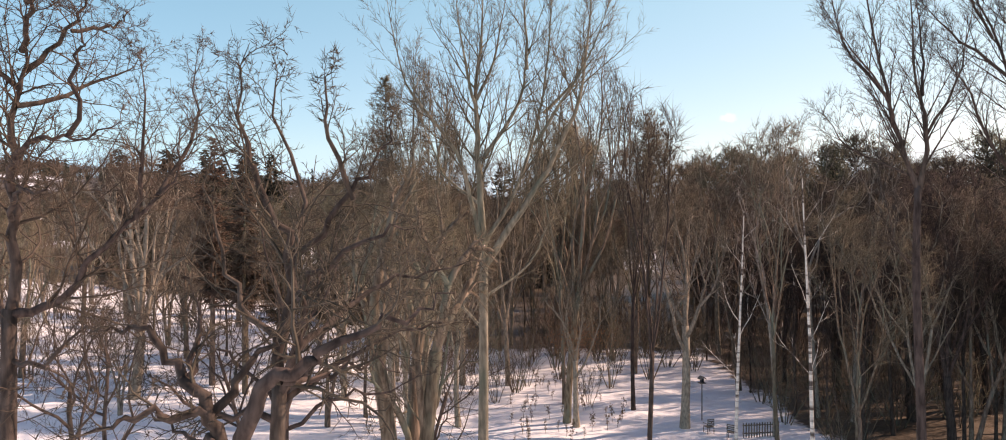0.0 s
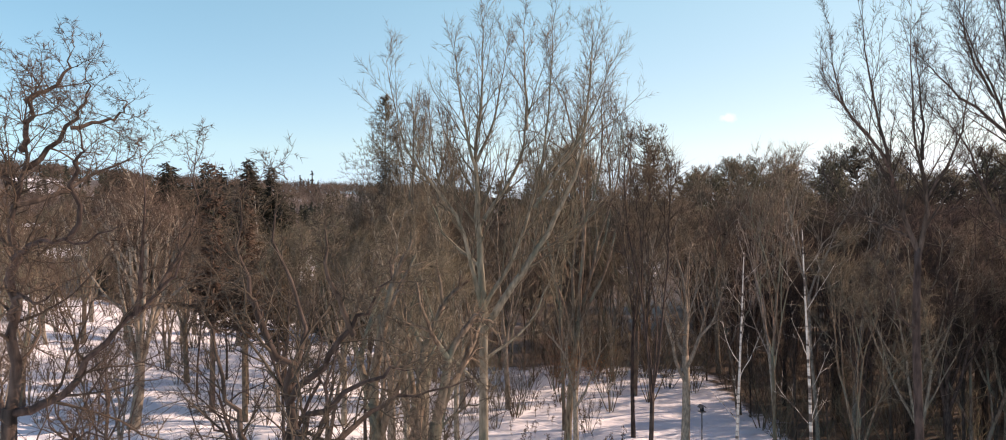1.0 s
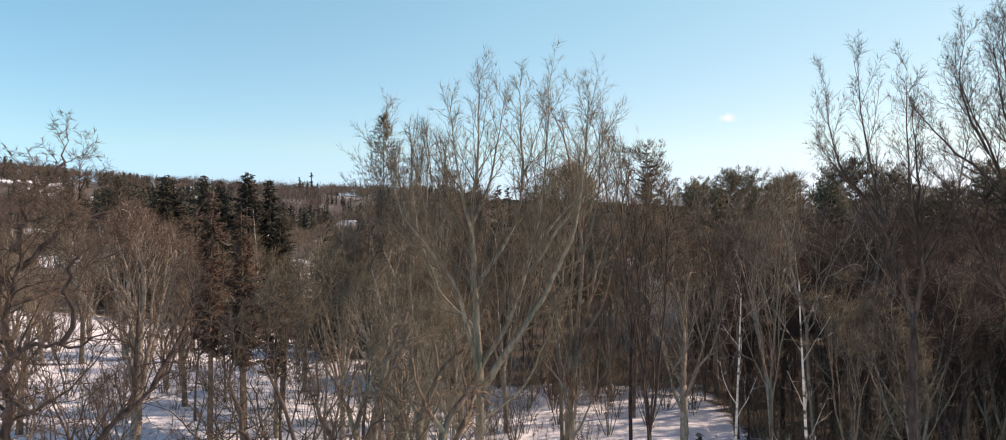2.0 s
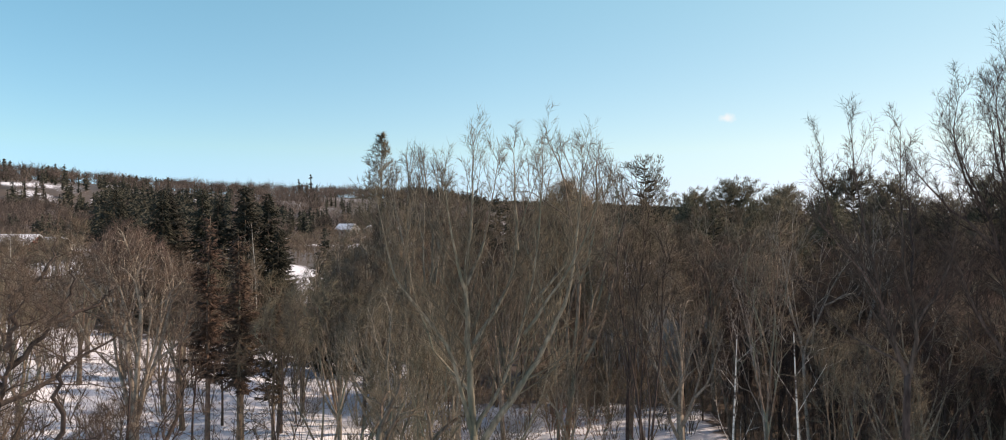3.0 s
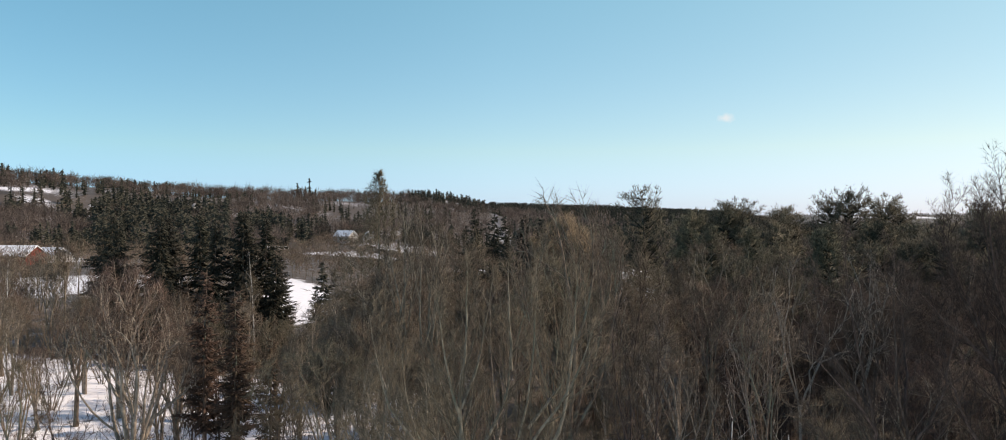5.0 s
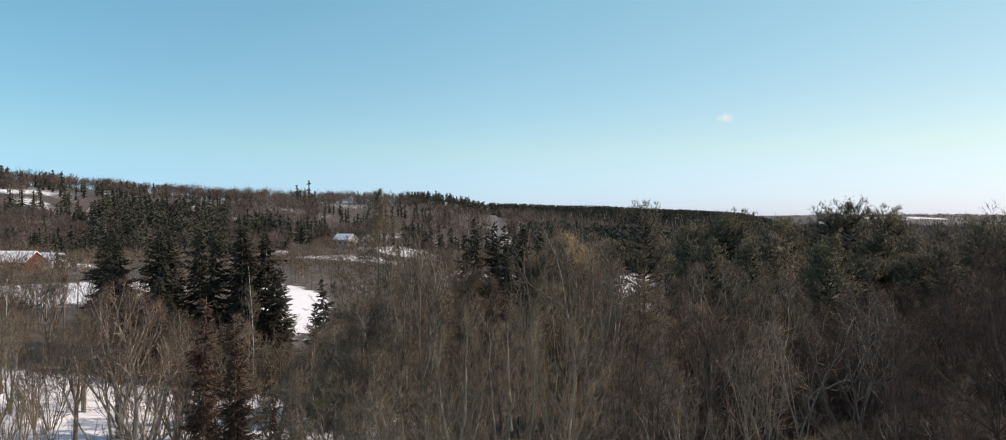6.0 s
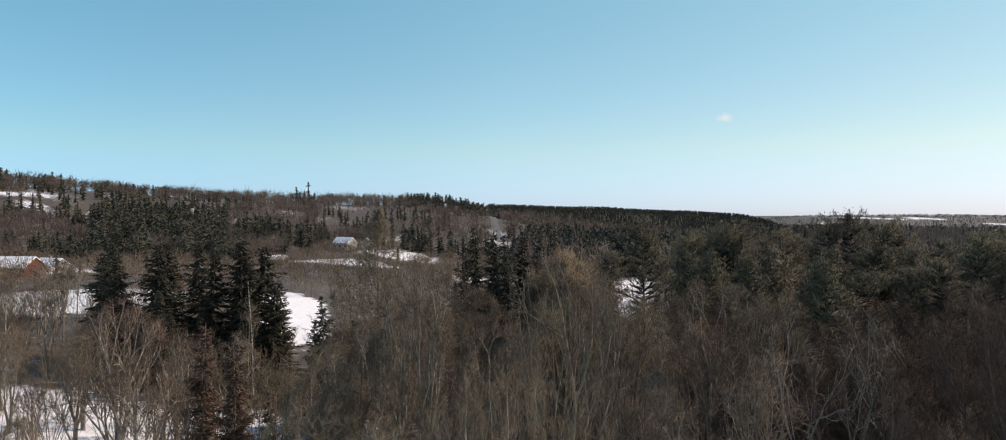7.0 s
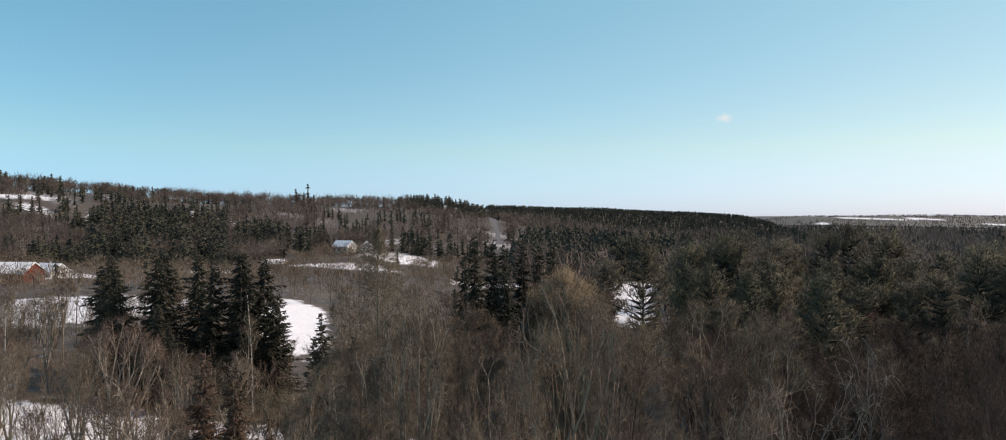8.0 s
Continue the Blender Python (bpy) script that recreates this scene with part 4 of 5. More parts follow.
# conifers left of the clearing: near cedars, tall spruces, cones at the field
rows_of("cedar", (-21.6, 50.5, 20.3), (-18.6, 49, 19), (-20, 53, 18.5), (-23.5, 55, 16), (-17.2, 52, 15))
rows_of("spruce", (-58, 102, 24.8), (-54.5, 99, 23.5), (-49.5, 100, 24.6), (-45.5, 104, 25), (-42, 100, 24), (-38, 101, 25.2), (-35.5, 104, 24.3), (-61, 106, 23), (-52, 107, 24.6), (-40, 108, 25), (-33, 100, 19), (-47, 95, 18), (-43.5, 91, 16))
rows_of("cone", (-33.6, 106, 18.8), (-20, 80, 19.2), (-22.6, 84, 15.5), (-17, 82, 16), (-36, 96, 14), (-4.4, 145, 26.6), (-1.2, 150, 26), (1.6, 143, 25), (5.5, 152, 25.5), (9, 150, 24.5), (-7.5, 152, 23), (13, 158, 25))
# white pines
rows_of("pine", (64.5, 122, 28.3), (58.5, 121, 26.5), (71, 124, 27), (76, 128, 25.8), (41, 124, 26.2), (45.5, 127, 26.4), (50, 125, 25.2), (55, 128, 25.3), (36, 126, 24.5), (36, 131, 24.2), (67, 94, 25.4), (73, 97, 25), (61, 91, 22), (56, 93, 20.5), (79, 100, 25.3), (51, 97, 20), (84, 108, 25))
rows_of("farpine", (38, 100, 22), (43, 105, 22.5), (48, 101, 21.5), (53, 108, 22.5), (33, 106, 22), (61, 112, 23), (68, 110, 22.5), (75, 114, 23.5), (90, 122, 25), (97, 128, 25.5), (46, 114, 23), (31, 112, 22), (70, 84, 21), (77, 90, 23), (62, 80, 18.5))
pine("pine_tree", 186, 27.2, 5.2, "lone white pine with open up-swept plumes before a snowy gap", tufts=12, at=stand(19.2, 90), bare=0.3, needle=0.5, thick=0.045, step=0.95)
# pale-limbed trees at the edge of the dark wood
rows_of("aspen", (24.2, 47, 24), (22.3, 48, 23.5), (17.6, 44, 19.5))
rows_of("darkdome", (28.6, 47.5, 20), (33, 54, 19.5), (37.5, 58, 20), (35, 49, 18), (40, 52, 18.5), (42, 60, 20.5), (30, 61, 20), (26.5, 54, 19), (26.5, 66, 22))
bare_tree("birch_tree", 33, 17.0, 0.10, SLIM, bark=BIRCH, twig=BIRCH, label="slender white birch before dark spruces", limbs=True, at=stand(-34, 95))
bare_tree("birch_tree", 34, 13.0, 0.09, SLIM, bark=BIRCH, twig=BIRCH, label="short white birch among reddish willows", limbs=True, at=stand(-62, 86))
for x, y, z in ((-16, 55, 0.9), (-12, 51, 0.8), (-9, 57, 1.0), (-5, 54, 0.9), (-3, 65, 1.0), (-13, 63, 1.0), (1, 55, 0.9), (-18, 61, 0.9), (5, 60, 1.1), (9, 57, 1.0), (13, 60, 1.1)):
    put("scrub", int(y), x, y, size=z)
# the tall trees that stand highest over the middle of the wood
forked_tree("ash_tree", 150, 28.4, 12.5, "tall open bare ash with dark ascending limbs", BARK, GREY_TWIG, stand(4.4, 47), fork=0.26, arms=6, splay=26, depth=5, girth=0.24, twigs=4, tlen=0.9)
forked_tree("ash_tree", 151, 26.8, 8.0, "tall rounded grey bare ash with pale ascending limbs", TAN_BARK, GREY_TWIG, stand(-5.6, 48), fork=0.22, arms=6, splay=24, depth=5, girth=0.4, twigs=8, stems=2, spread=0.1)
forked_tree("willow_tree", 152, 26.2, 12.8, "rounded bare willow with golden-brown tips tinted as sunlit", BARK, TWIG, stand(7.9, 76), fork=0.2, arms=8, splay=30, depth=5, girth=0.6, twigs=14, tlen=1.4, tr=0.019, tips_mat=GOLD_TWIG)

# ---------------------------------------------------------------- woods
rng = np.random.default_rng(5)
taken = [(4.4, 47), (-5.6, 48), (7.9, 76), (24, 47), (19.2, 90)]


def scatter(n, test, gap, ymin, ymax):
    out = []
    for _ in range(n * 30):
        if len(out) >= n:
            break
        y = math.sqrt(rng.uniform(ymin ** 2, ymax ** 2))
        x = rng.uniform(-0.80, 0.80) * y
        if test(x, y) and all((x - a) ** 2 + (y - b) ** 2 > gap * gap for a, b in taken):
            out.append((x, y))
            taken.append((x, y))
    return out


def right_wood(x, y):
    return (x > 19 + 0.05 * (y - 45) or (y > 76 and x > 8)) and not (y > 92 and abs(x - 0.2 * y) < 4.5)


def pine_gap(x, y):
    """The clearing round the lone pine."""
    return 78 < y < 150 and abs(x - 0.222 * y) < 5.5


def edge(x, y):
    """Trees are lower along the wood's sunny edge."""
    return float(0.8 + 0.2 * sstep(x, 19, 31)) if y < 72 else 1.0


for x, y in scatter(14, lambda x, y: -14 < x < 9 and (x < -3 or y > 72), 6.0, 44, 82):
    put("dome", int(rng.integers(0, 15)), x, y, rng.uniform(0, 360), rng.uniform(0.72, 1.0))
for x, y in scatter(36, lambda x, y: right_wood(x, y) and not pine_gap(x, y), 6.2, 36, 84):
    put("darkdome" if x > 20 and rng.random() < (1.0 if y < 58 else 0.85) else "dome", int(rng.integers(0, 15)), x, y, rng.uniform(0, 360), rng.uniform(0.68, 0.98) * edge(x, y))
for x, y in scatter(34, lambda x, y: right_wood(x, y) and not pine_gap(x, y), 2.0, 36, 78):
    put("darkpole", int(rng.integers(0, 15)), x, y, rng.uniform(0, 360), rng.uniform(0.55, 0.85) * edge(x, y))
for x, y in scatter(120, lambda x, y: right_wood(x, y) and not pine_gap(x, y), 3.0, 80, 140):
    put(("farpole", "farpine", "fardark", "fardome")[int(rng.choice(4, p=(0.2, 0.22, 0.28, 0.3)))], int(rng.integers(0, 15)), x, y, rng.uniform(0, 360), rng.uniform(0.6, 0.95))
# the wood goes on beside the path: unseen pines added to shade it
for x, y in [(rng.uniform(0.80, 1.25) * y + 7, y) for y in rng.uniform(24, 92, 34)]:
    put("shadepine", int(rng.integers(0, 15)), x, y, rng.uniform(0, 360), rng.uniform(0.95, 1.12))
for x, y in scatter(16, lambda x, y: x < 8 and open_field(x, y) > 0.5, 4.5, 40, 80):
    put(("pole", "fan", "oak")[int(rng.integers(0, 3))], int(rng.integers(0, 15)), x, y, rng.uniform(0, 360), rng.uniform(0.45, 0.75))
for x, y in scatter(30, lambda x, y: x < 10 and not (y > 88 and -0.335 < x / y < -0.235) and open_field(x, y) < 0.3, 3.2, 84, 145):
    put(("farpole", "fan")[int(rng.integers(0, 2))], int(rng.integers(0, 15)), x, y, rng.uniform(0, 360), rng.uniform(0.5, 0.75))
# willow scrub between the clearing and the open field
for x, y in scatter(105, lambda x, y: x < 4 and x > -0.78 * y and not (y > 92 and -0.335 < x / y < -0.235) and open_field(x, y) < 0.4, 3.5, 84, 142):
    put("scrub", int(rng.integers(0, 15)), x, y, rng.uniform(0, 360), rng.uniform(0.8, 1.3))
for x, y in scatter(90, lambda x, y: x < 4 and open_field(x, y) < 0.4, 1.6, 86, 145):
    put("brush", int(rng.integers(0, 15)), x, y, rng.uniform(0, 360), rng.uniform(0.8, 1.6))
for x, y in scatter(20, lambda x, y: -9 < x < 16, 3.0, 67, 92):
    put("dome" if rng.random() < 0.5 else "pole", int(rng.integers(0, 15)), x, y, rng.uniform(0, 360), rng.uniform(0.55, 0.9))
for x, y in scatter(16, lambda x, y: x < -20, 3.0, 56, 82):
    put("scrub", int(rng.integers(0, 15)), x, y, rng.uniform(0, 360), rng.uniform(0.7, 1.2))
for x, y in scatter(7, lambda x, y: x < -18, 5.0, 58, 84):
    put("fan", int(rng.integers(0, 15)), x, y, rng.uniform(0, 360), rng.uniform(0.7, 1.0))
# brush under the trees
for x, y in scatter(12, lambda x, y: -0.76 * y < x < -0.36 * y, 2.0, 40, 66):
    put("brush", int(rng.integers(0, 15)), x, y, rng.uniform(0, 360), rng.uniform(0.9, 1.5))
for x, y in scatter(60, lambda x, y: -12 < x < 20, 1.4, 62, 88):
    put("brush", int(rng.integers(0, 15)), x, y, rng.uniform(0, 360), rng.uniform(0.8, 1.6))
for x, y in scatter(110, right_wood, 1.4, 38, 80):
    put("brush", int(rng.integers(0, 15)), x, y, rng.uniform(0, 360), rng.uniform(0.6, 1.5))
for x, y in scatter(38, lambda x, y: x < 10, 1.5, 44, 86):
    put("brush", int(rng.integers(0, 15)), x, y, rng.uniform(0, 360), rng.uniform(0.5, 1.2))


# ---------------------------------------------------------------- far woods
def far_wood(name, label, mat, spots, conifer, rng, spikes=16, wide=0.42, blade=0.055, stick=0.022):
    """Many distant trees in one mesh: conifers of drooping blades, bare trees of boughs that fan out into a rounded crown."""
    w = Wood()
    base, tip, rad = [], [], []
    for x, y, h in spots:
        z = float(land(x, y))
        d = math.hypot(x, y)
        thick = max(0.03, d * 0.00019)
        m = spikes
        if conifer:
            f = rng.uniform(0.0, 0.95, m) ** 1.1
            a = rng.uniform(0, 6.28, m)
            c = np.stack([x + 0 * f, y + 0 * f, z + h * f + 0.10 * h], 1)
            reach = h * rng.uniform(0.30, 0.44) * (1 - f) ** 0.6 * rng.uniform(0.6, 1.2, m) + 0.2
            e = c + np.stack([np.cos(a) * reach, np.sin(a) * reach, -0.3 * reach], 1)
            base += [c, np.array([[x, y, z]])]
            tip += [e, np.array([[x, y, z + h * 1.03]])]
            rad += [np.full(m, thick * 1.4 + blade * h), np.array([0.10 * h])]
        else:
            g = rng.normal(0, 1, (m, 3)) * (1, 1, 0.7) + (0, 0, 0.55)
            g /= np.linalg.norm(g, axis=1, keepdims=True)
            half = np.array((h * wide, h * wide, 0.48 * h)) * rng.uniform(0.8, 1.15, 3)
            hub = np.array((x, y, z + 0.52 * h))
            c = hub + g * half * rng.uniform(0.05, 0.95, (m, 1)) ** 0.6
            e = c + (rng.normal(0, 0.09, (m, 3)) + g * 0.07 + (0, 0, 0.10)) * h
            base += [c, np.array([[x, y, z - 0.3]])]
            tip += [e, np.array([[x, y, z + 0.7 * h]])]
            rad += [np.full(m, thick * 1.0 + stick * h), np.array([thick + 0.012 * h])]
    w.spikes(np.concatenate(base), np.concatenate(tip), np.concatenate(rad))
    ob = w.object(name, mat, None, "", smooth=False)
    return tagged(ob, label, "woods", kind="stuff")


def spread_spots(n, test, ymin, ymax, hlo, hhi, side=0.84, left=None):
    ys = np.sqrt(rng.uniform(ymin ** 2, ymax ** 2, n))
    xs = rng.uniform(-side if left is None else left, side, n) * ys
    return [(x, y, rng.uniform(hlo, hhi)) for x, y in zip(xs, ys) if test(x, y)]


def road_x(y):
    return 0.6 - 0.041 * (np.asarray(y, float) - 600) + 1.2 * np.sin(np.asarray(y, float) * 0.008)


wooded = lambda x, y: open_field(x, y) < 0.25 and (y < 440 or abs(x - float(road_x(y))) > 7)
clumpy = lambda x, y, s, c, k=0.15: noise.noise(V((x * s, y * s, c))) > k


def sunk(x, y):
    """Low ground before the hill, where only scrub grows."""
    return x < 0.06 * y and (y < 300 or (x > -110 and y < 420))


far_wood("valley_scrub", "tan bare willow scrub around the snowy fields", FARSHRUB, spread_spots(3800, lambda x, y: wooded(x, y) and sunk(x, y) and clumpy(x, y, 0.03, 1.1, -0.45), 148, 420, 3.5, 8), False, rng, 60, 0.6, 0.0, 0.004)
far_wood("field_edge_conifers", "dark conifers along the field edges", FARPINE, spread_spots(420, lambda x, y: wooded(x, y) and sunk(x, y) and clumpy(x, y, 0.02, 1.1, 0.3), 170, 420, 5, 10), True, rng, 30)
band = lambda x, y, lo, hi: lo < x / y < hi
far_wood("tall_conifers", "tall dark conifers beyond the snowy field", FARPINE, spread_spots(620, lambda x, y: wooded(x, y) and (band(x, y, -0.60, -0.40) or (band(x, y, -0.385, -0.32) and y < 450)) and clumpy(x, y, 0.03, 7.1, -0.2), 370, 500, 11, 20, -0.3, -0.62), True, rng, 70, 0.42, 0.020)
far_wood("brow_conifers", "dark conifers along the brow beside the road", FARPINE, spread_spots(420, lambda x, y: wooded(x, y) and clumpy(x, y, 0.02, 5.1, -0.15), 760, 1000, 8, 14, -0.02, -0.15), True, rng, 40, 0.42, 0.03)
far_wood("valley_edge_conifers", "dark band of conifers across the valley floor", FARPINE, spread_spots(520, lambda x, y: wooded(x, y) and clumpy(x, y, 0.02, 9.4, -0.25), 340, 520, 13, 20, 0.26, 0.02), True, rng, 50, 0.42, 0.024)
far_wood("slope_conifers", "band of dark conifers at the foot of the hill", FARPINE, spread_spots(1500, lambda x, y: wooded(x, y) and not sunk(x, y) and x < 0.03 * y and clumpy(x, y, 0.02, 3.3, 0.08), 310, 470, 8, 15), True, rng, 50, 0.42, 0.026)
far_wood("slope_woods", "bare woods at the foot of the hill", FARWOOD, spread_spots(2000, lambda x, y: wooded(x, y) and not sunk(x, y) and x < 0.03 * y and not clumpy(x, y, 0.02, 3.3, 0.08), 290, 470, 9, 15), False, rng, 130, 0.5, 0.0, 0.0)
far_wood("hillside_woods", "grey-brown bare woods on the snowy hillside", FARWOOD, spread_spots(3400, lambda x, y: wooded(x, y) and x < 0.03 * y and not clumpy(x, y, 0.012, 3.3, 0.2) and clumpy(x, y, 0.02, 6.0, -0.45), 470, 800, 8, 15), False, rng, 84, 0.5, 0.0, 0.0015)
far_wood("hillside_conifers", "dark conifers among the hillside woods", FARPINE, spread_spots(1700, lambda x, y: wooded(x, y) and x < 0.03 * y and clumpy(x, y, 0.012, 3.3, 0.12), 470, 800, 6, 13), True, rng, 36, 0.42, 0.03)
valley = lambda x, y: x > 0.03 * y and wooded(x, y) and not (y < 330 and 0.165 < x / y < 0.25)
far_wood("near_valley_woods", "bare woods beyond the pines", FARWOOD, spread_spots(420, lambda x, y: valley(x, y) and not clumpy(x, y, 0.016, 8.8, 0.36), 138, 330, 15, 21, 0.84, 0.0), False, rng, 60, 0.3, 0.0, 0.010)
far_wood("near_valley_conifers", "dark conifers beyond the pines", FARPINE, spread_spots(520, lambda x, y: valley(x, y) and clumpy(x, y, 0.016, 8.8, 0.36), 138, 330, 15, 22, 0.84, 0.0), True, rng, 70, 0.4, 0.022)
far_wood("valley_woods", "bare woods filling the valley floor", FARWOOD, spread_spots(2400, lambda x, y: valley(x, y) and not clumpy(x, y, 0.008, 8.8, 0.1), 320, 1150, 14, 20, 0.84, 0.0), False, rng, 26, 0.4, 0.0, 0.006)
far_wood("valley_conifers", "dark conifers on the valley floor", FARPINE, spread_spots(2600, lambda x, y: valley(x, y) and clumpy(x, y, 0.008, 8.8, 0.1), 320, 1150, 13, 21, 0.84, 0.0), True, rng, 26, 0.42, 0.035)
far_wood("ridge_conifers", "dark conifer plantation on the far ridge", FARPINE, spread_spots(9500, lambda x, y: -60 < x < 640 and abs(x - float(road_x(y))) > 7, 1150, 1560, 8, 9.6, 0.6, -0.06), True, rng, 6, 0.42, 0.10)
far_wood("skyline_woods", "bare trees along the far skyline", FARWOOD, spread_spots(1500, lambda x, y: x < 60 and wooded(x, y), 780, 1350, 5, 14), False, rng, 50, 0.55, 0.0, 0.004)
far_wood("skyline_conifers", "dark conifers along the far skyline", FARPINE, spread_spots(500, lambda x, y: x < 60 and wooded(x, y) and clumpy(x, y, 0.008, 2.2, 0.1), 620, 1350, 7, 14), True, rng, 40, 0.42, 0.03)
far_wood("farthest_woods", "dark woods on the farthest hills", FARWOOD, spread_spots(7000, lambda x, y: wooded(x, y) and x > 450 and clumpy(x, y, 0.004, 4.2, -0.35), 1600, 3700, 5, 8, 0.84, 0.2), True, rng, 3, 0.42, 0.2)
far_wood("hilltop_conifers", "tall dark conifers standing on the hilltop", FARPINE, [(u * d, d, h) for u, d, h in zip(rng.uniform(-0.74, -0.64, 16), rng.uniform(600, 680, 16), rng.uniform(11, 18, 16))] + [(-209, 700, 17), (-198, 705, 22), (-204, 712, 14)], True, rng, 60, 0.42, 0.025)
far_wood("hilltop_woods", "bare rounded trees standing on the hilltop", FARWOOD, [(u * d, d, h) for u, d, h in zip(rng.uniform(-0.74, -0.2, 46), rng.uniform(610, 720, 46), rng.uniform(9, 15, 46))], False, rng, 120, 0.45, 0.0, 0.0)


# ---------------------------------------------------------------- road, poles and buildings
def build_road():
    ys = np.linspace(560, 1500, 120)
    xs = road_x(ys)
    v, f = [], []
    for x, y in zip(xs, ys):
        for k in (-3.2, -1.1, 1.1, 3.2):
            v.append((x + k, y, float(land(x, y)) + 0.45 + (0.08 if abs(k) < 2 else 0)))
    for i in range(len(ys) - 1):
        for j in range(3):
            a = i * 4 + j
            f.append((a, a + 1, a + 5, a + 4))
    tagged(mesh_object("road", v, f, ASPHALT), "grey country road climbing straight up the hill", "road", kind="structure")


build_road()


def box(bm, size, at, taper=0.0):
    r = bmesh.ops.create_cube(bm, size=1.0)
    for vv in r["verts"]:
        vv.co = V((vv.co.x * size[0], vv.co.y * size[1], vv.co.z * size[2])) + V(at)
    return r["verts"]


def boxed(name, size, at, mat, parent, label="", bevel=0.0):
    bm = bmesh.new()
    box(bm, size, at)
    if bevel:
        bmesh.ops.bevel(bm, geom=bm.edges[:], offset=bevel, segments=1, affect="EDGES")
    return part(name, bm, mat, parent, label)


def gable(name, w, d, h, rise, over, thick, mat, parent, label=""):
    """Both roof slopes over a body of w by d, eaves at h."""
    bm = bmesh.new()
    o = over
    prof = [(-w / 2 - o, h - o * rise / (w / 2)), (0, h + rise), (w / 2 + o, h - o * rise / (w / 2))]
    low = [(x, z) for x, z in prof]
    high = [(x, z + thick) for x, z in prof]
    rows = []
    for y in (-d / 2 - o, d / 2 + o):
        rows.append([bm.verts.new((x, y, z)) for x, z in low + high[::-1]])
    for i in range(6):
        j = (i + 1) % 6
        bm.faces.new((rows[0][i], rows[0][j], rows[1][j], rows[1][i]))
    bm.faces.new(rows[0][::-1])
    bm.faces.new(rows[1])
    bmesh.ops.recalc_face_normals(bm, faces=bm.faces[:])
    return part(name, bm, mat, parent, label)


def house(name, x, y, turn, w, d, h, rise, wall, label, category="house", windows=3, doors=1, sink=0.0):
    ob = root(name, label, category, "", pose(x, y, float(land(x, y)) - sink, 0, 0, turn))
    bm = bmesh.new()
    prof = [(-w / 2, -1.5), (w / 2, -1.5), (w / 2, h), (0, h + rise), (-w / 2, h)]
    a = [bm.verts.new((px, -d / 2, pz)) for px, pz in prof]
    b = [bm.verts.new((px, d / 2, pz)) for px, pz in prof]
    for i in range(5):
        j = (i + 1) % 5
        bm.faces.new((a[i], a[j], b[j], b[i]))
    bm.faces.new(a[::-1])
    bm.faces.new(b)
    bmesh.ops.recalc_face_normals(bm, faces=bm.faces[:])
    part("wall", bm, wall, ob)
    gable("roof", w, d, h + 0.05, rise, 0.4, 0.35, SNOWROOF, ob, "roof under a thick layer of snow")
    for i in range(windows):
        yy = -d / 2 + (i + 0.5) * d / windows
        for sx in (-1, 1):
            win = boxed("window", (0.10, 1.3, 1.4), (sx * (w / 2 + 0.02), yy, h * 0.55), WOOD, ob)
            boxed("pane", (0.06, 1.1, 1.2), (sx * (w / 2 + 0.06), yy, h * 0.55), DARKGLASS, win)
    for i in range(doors):
        boxed("door", (1.6 if category == "barn" else 1.0, 0.12, 2.1), (0.15 * w, -d / 2 - 0.04, 0.9), WOOD, ob)
    boxed("window", (1.0, 0.10, 1.2), (-0.2 * w, -d / 2 - 0.03, h * 0.6), DARKGLASS, ob)
    if category == "house":
        boxed("chimney", (0.8, 0.8, 2.2), (0.18 * w, 0.2 * d, h + rise * 0.8 + 0.5), WOOD, ob)
    return ob


house("barn", -177, 246, 88, 11, 20, 3.0, 3.4, REDBARN, "long red barn under a snow-covered roof", "barn")
house("farmhouse", -172, 262, 70, 8, 11, 3.6, 2.8, WHITEWALL, "pale farmhouse with a snowy roof behind bare willows", sink=1.8)
house("farmhouse", -92, 405, 60, 8, 12, 4.0, 3.2, WHITEWALL, "pale farmhouse half hidden among hillside trees")
house("farmhouse", -80, 412, 10, 7, 9, 3.6, 2.8, WHITEWALL, "small pale house among hillside trees")
house("barn", -106, 322, 88, 7, 10, 2.4, 1.6, WOOD, "small weathered shed with a snow-covered roof", "barn")
house("farmhouse", -250, 548, 80, 6, 9, 2.8, 2.2, WHITEWALL, "small pale house on the hillside below the skyline", sink=0.6)
house("farmhouse", -45, 985, 80, 10, 24, 4.5, 3.5, WHITEWALL, "long pale building on the far ridge beside the road")


def power_pole(at):
    ob = root("power_pole", "wooden power pole with a crossarm beside the road", "power pole", "poles along the road", at)
    w = Wood()
    w.tube([(0, 0, -0.5), (0, 0, 5), (0, 0, 11)], [0.22, 0.19, 0.15], 8)
    w.object("pole", WOOD, ob)
    boxed("crossarm", (2.6, 0.16, 0.18), (0, 0.16, 10.2), WOOD, ob)
    for x in (-1.1, 0, 1.1):
        boxed("insulator", (0.12, 0.12, 0.25), (x, 0.16, 10.41), WHITEWALL, ob)
    return ob


pole0 = power_pole(stand(float(road_x(600)) - 6, 600))
for y in range(650, 1000, 50):
    copy_thing(pole0, stand(float(road_x(y)) - 6, y))


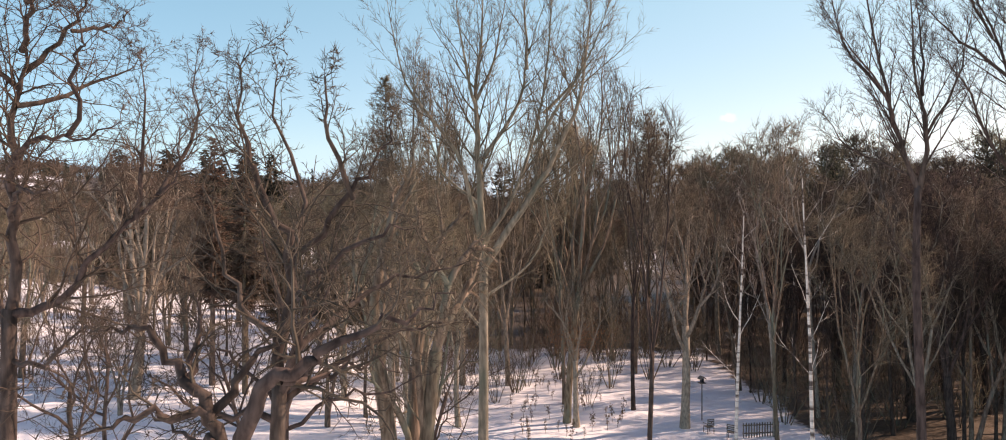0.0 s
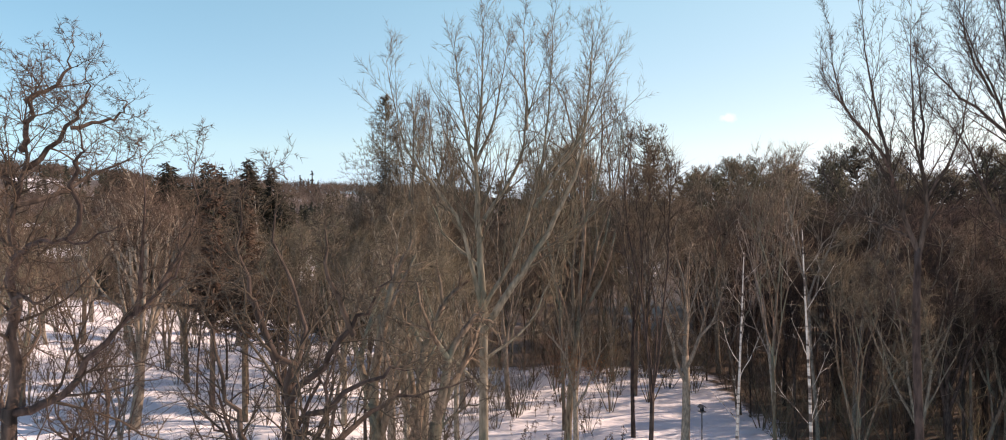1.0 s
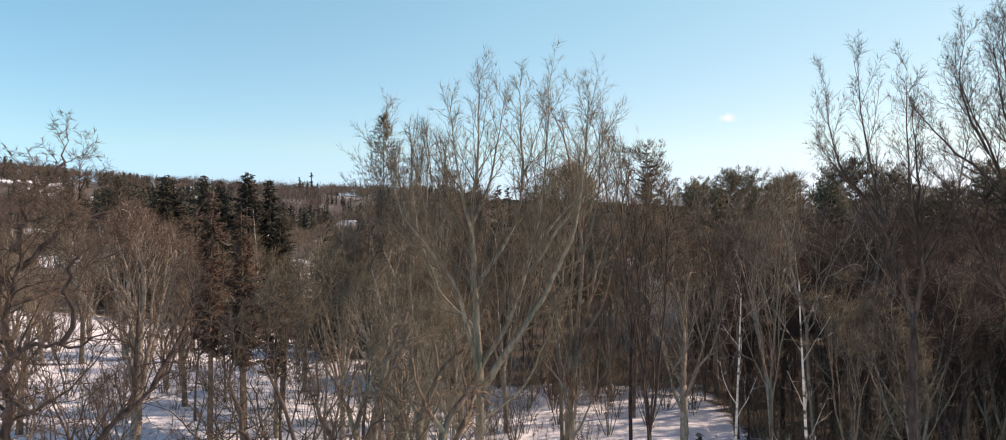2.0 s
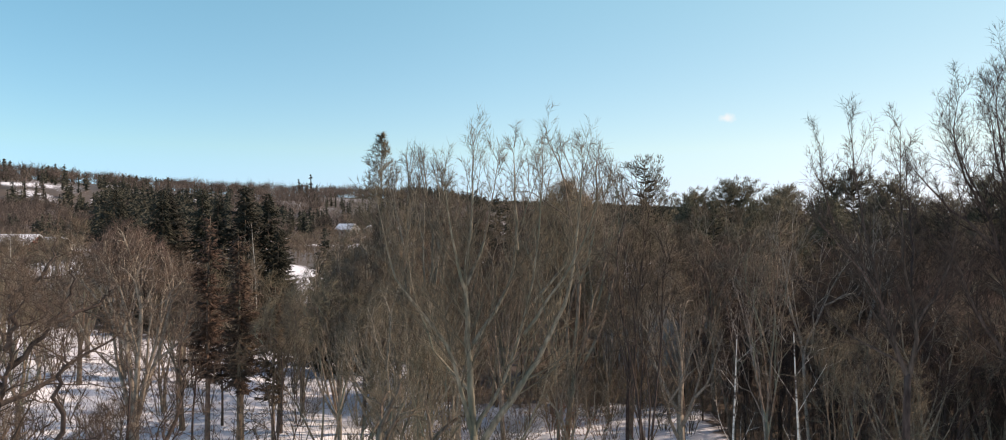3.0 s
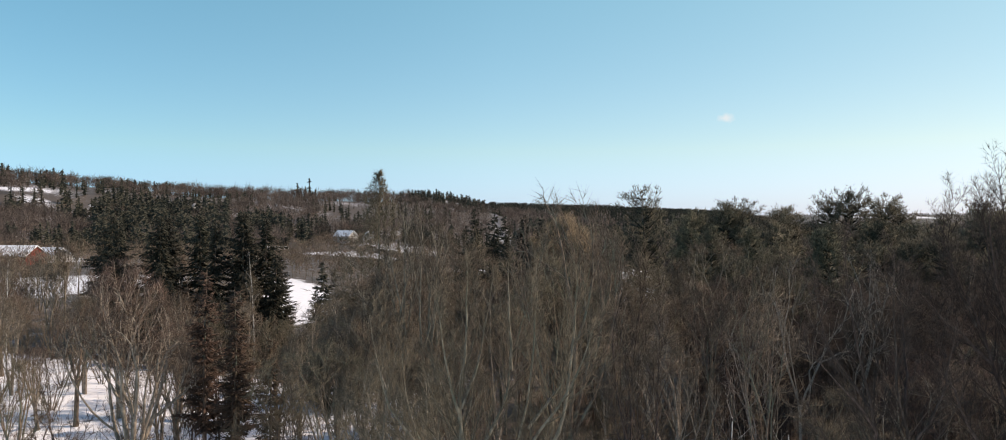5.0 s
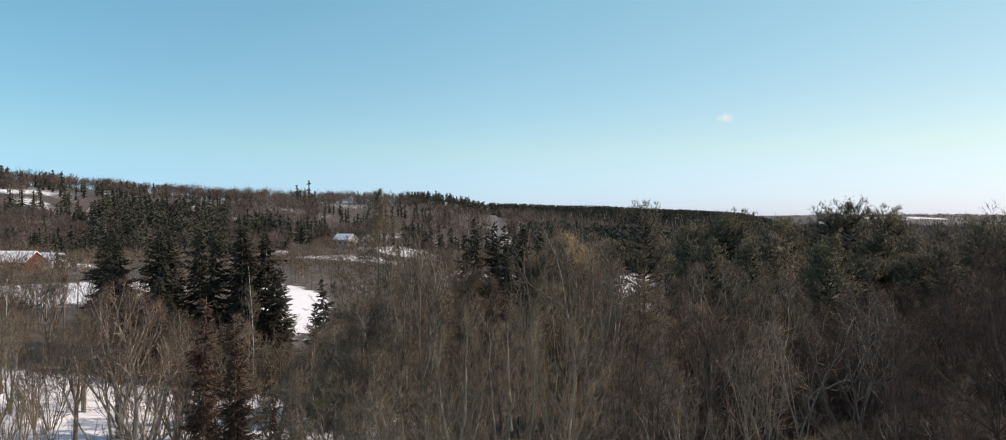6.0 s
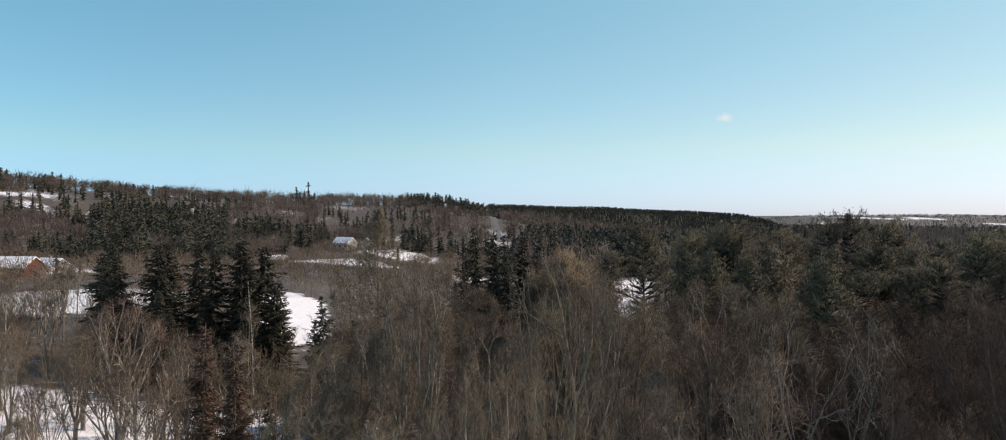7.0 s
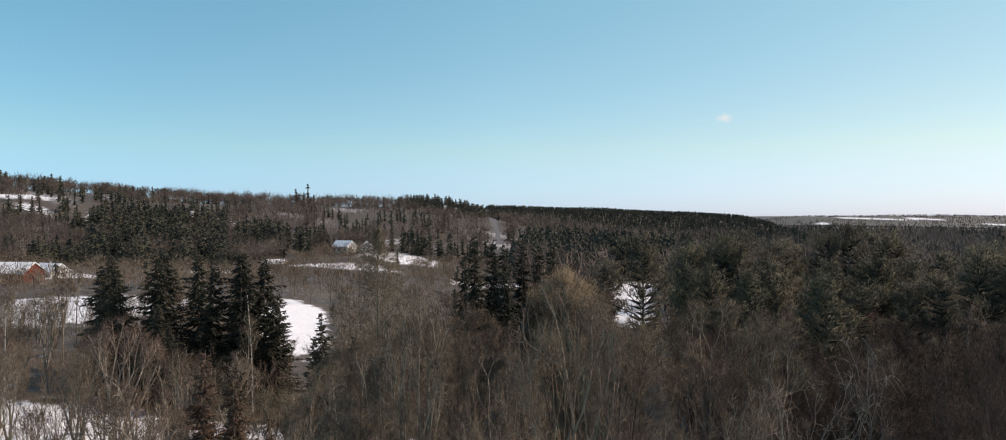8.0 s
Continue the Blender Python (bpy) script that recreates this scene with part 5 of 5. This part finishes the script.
# ---------------------------------------------------------------- small things in the clearing
def picket_fence(x, y, turn, length, height):
    ob = root("picket_fence", "short dark wooden picket fence standing in shaded snow", "fence", "", stand(x, y, turn))
    n = int(length / 0.17)
    first = boxed("picket", (0.09, 0.03, height), (0, 0, height / 2 - 0.05), WOOD, ob, bevel=0.008)
    first.location.x = -length / 2
    for i in range(1, n):
        p = new("picket", first.data)
        p.parent = ob
        p.location = (-length / 2 + i * length / (n - 1), 0, 0.02 * math.sin(i * 2.1))
    for z in (0.22, height - 0.22):
        boxed("rail", (length + 0.1, 0.05, 0.08), (0, 0.042, z), WOOD, ob, bevel=0.008)
    return ob


picket_fence(16.7, 44.0, 8, 2.4, 0.95)


def bird_feeder(x, y):
    ob = root("bird_feeder", "dark bird feeder on a thin post in snow", "bird feeder", "", stand(x, y, 20))
    w = Wood()
    w.tube([(0, 0, -0.3), (0, 0, 1.2), (0, 0, 2.6)], [0.045, 0.042, 0.04], 8)
    w.object("post", WOOD, ob)
    boxed("tray", (0.42, 0.42, 0.06), (0, 0, 2.62), WOOD, ob, bevel=0.01)
    boxed("hopper", (0.2, 0.2, 0.28), (0, 0, 2.79), DARKGLASS, ob, bevel=0.01)
    gable("roof", 0.36, 0.36, 2.93, 0.14, 0.05, 0.03, WOOD, ob)


bird_feeder(13.9, 47.5)


def garden_chair(x, y, turn):
    ob = root("garden_chair", "dark metal garden chair standing in the snow", "chair", "", stand(x, y, turn))
    for sx in (-0.24, 0.24):
        for sy, h in ((-0.22, 0.45), (0.22, 1.0)):
            boxed("leg", (0.035, 0.035, h + 0.1), (sx, sy, h / 2 - 0.05), WOOD, ob)
    boxed("seat", (0.52, 0.48, 0.04), (0, 0, 0.46), WOOD, ob, bevel=0.01)
    for i in range(4):
        boxed("back_slat", (0.45, 0.025, 0.07), (0, 0.22, 0.6 + i * 0.12), WOOD, ob)
    for sx in (-0.26, 0.26):
        boxed("armrest", (0.05, 0.46, 0.03), (sx, 0, 0.68), WOOD, ob)


garden_chair(13.5, 44.6, 200)
garden_chair(14.6, 43.4, 150)


def weed(seed, at):
    r = np.random.default_rng(seed)
    ob = root("dry_weed", "dry brown weed stalk poking out of the snow", "weed", "weeds in the clearing", at)
    w, tuft = Wood(), Wood()
    line = bend(r, (0, 0, -0.1), (0, 0, 1), 1.0 + 0.4 * r.random(), 4, 0.08, 0.05)
    w.tube(line, np.linspace(0.014, 0.006, 5), 4)
    b, e = [], []
    for x in r.uniform(0.4, 1.0, 34):
        p, t = along(line, x)
        q = p + r.normal(0, 0.07, 3)
        w.spikes([p], [q], 0.006)
        b.append(q)
        e.append(q + unit(r.normal(0, 1, 3) + (0, 0, 0.5)) * r.uniform(0.07, 0.16))
    tuft.spikes(b, e, 0.035, belly=True)
    w.object("stalk", WEED, ob)
    tagged(tuft.object("seed_head", WEED, ob, smooth=False), kind="stuff")
    return ob


weeds = [weed(300 + i, stand(2 + 1.3 * i, 47 + i)) for i in range(4)]
wr_ = np.random.default_rng(8)
for i in range(55):
    wy = wr_.uniform(42, 60)
    wx = wr_.uniform(0.0, 8.5)
    m = weeds[i % 4]
    ob = m.copy()
    scene.collection.objects.link(ob)
    for c in m.children:
        cc = c.copy()
        scene.collection.objects.link(cc)
        cc.parent = ob
    ob.matrix_basis = stand(wx, wy, wr_.uniform(0, 360), wr_.uniform(0.5, 1.4))


def leaf_cluster(x, y, z, seed, n, spread):
    """Dry leaves that stayed on an oak's low boughs."""
    r = np.random.default_rng(seed)
    w = Wood()
    c = r.normal(0, spread, (n, 3)) * (1, 1, 0.6)
    e = c + r.normal(0, 0.10, (n, 3))
    w.spikes(c, e, 0.06, belly=True)
    return w


oak_ob = put("oak", 1, 5.0, 46, size=0.5)
leaf_cluster(0, 0, 0, 77, 900, 2.2).object("dry_leaves", DEADLEAF, oak_ob, "rust-brown dead leaves still on the low boughs", smooth=False).location = (0.4, -0.6, 12.0)
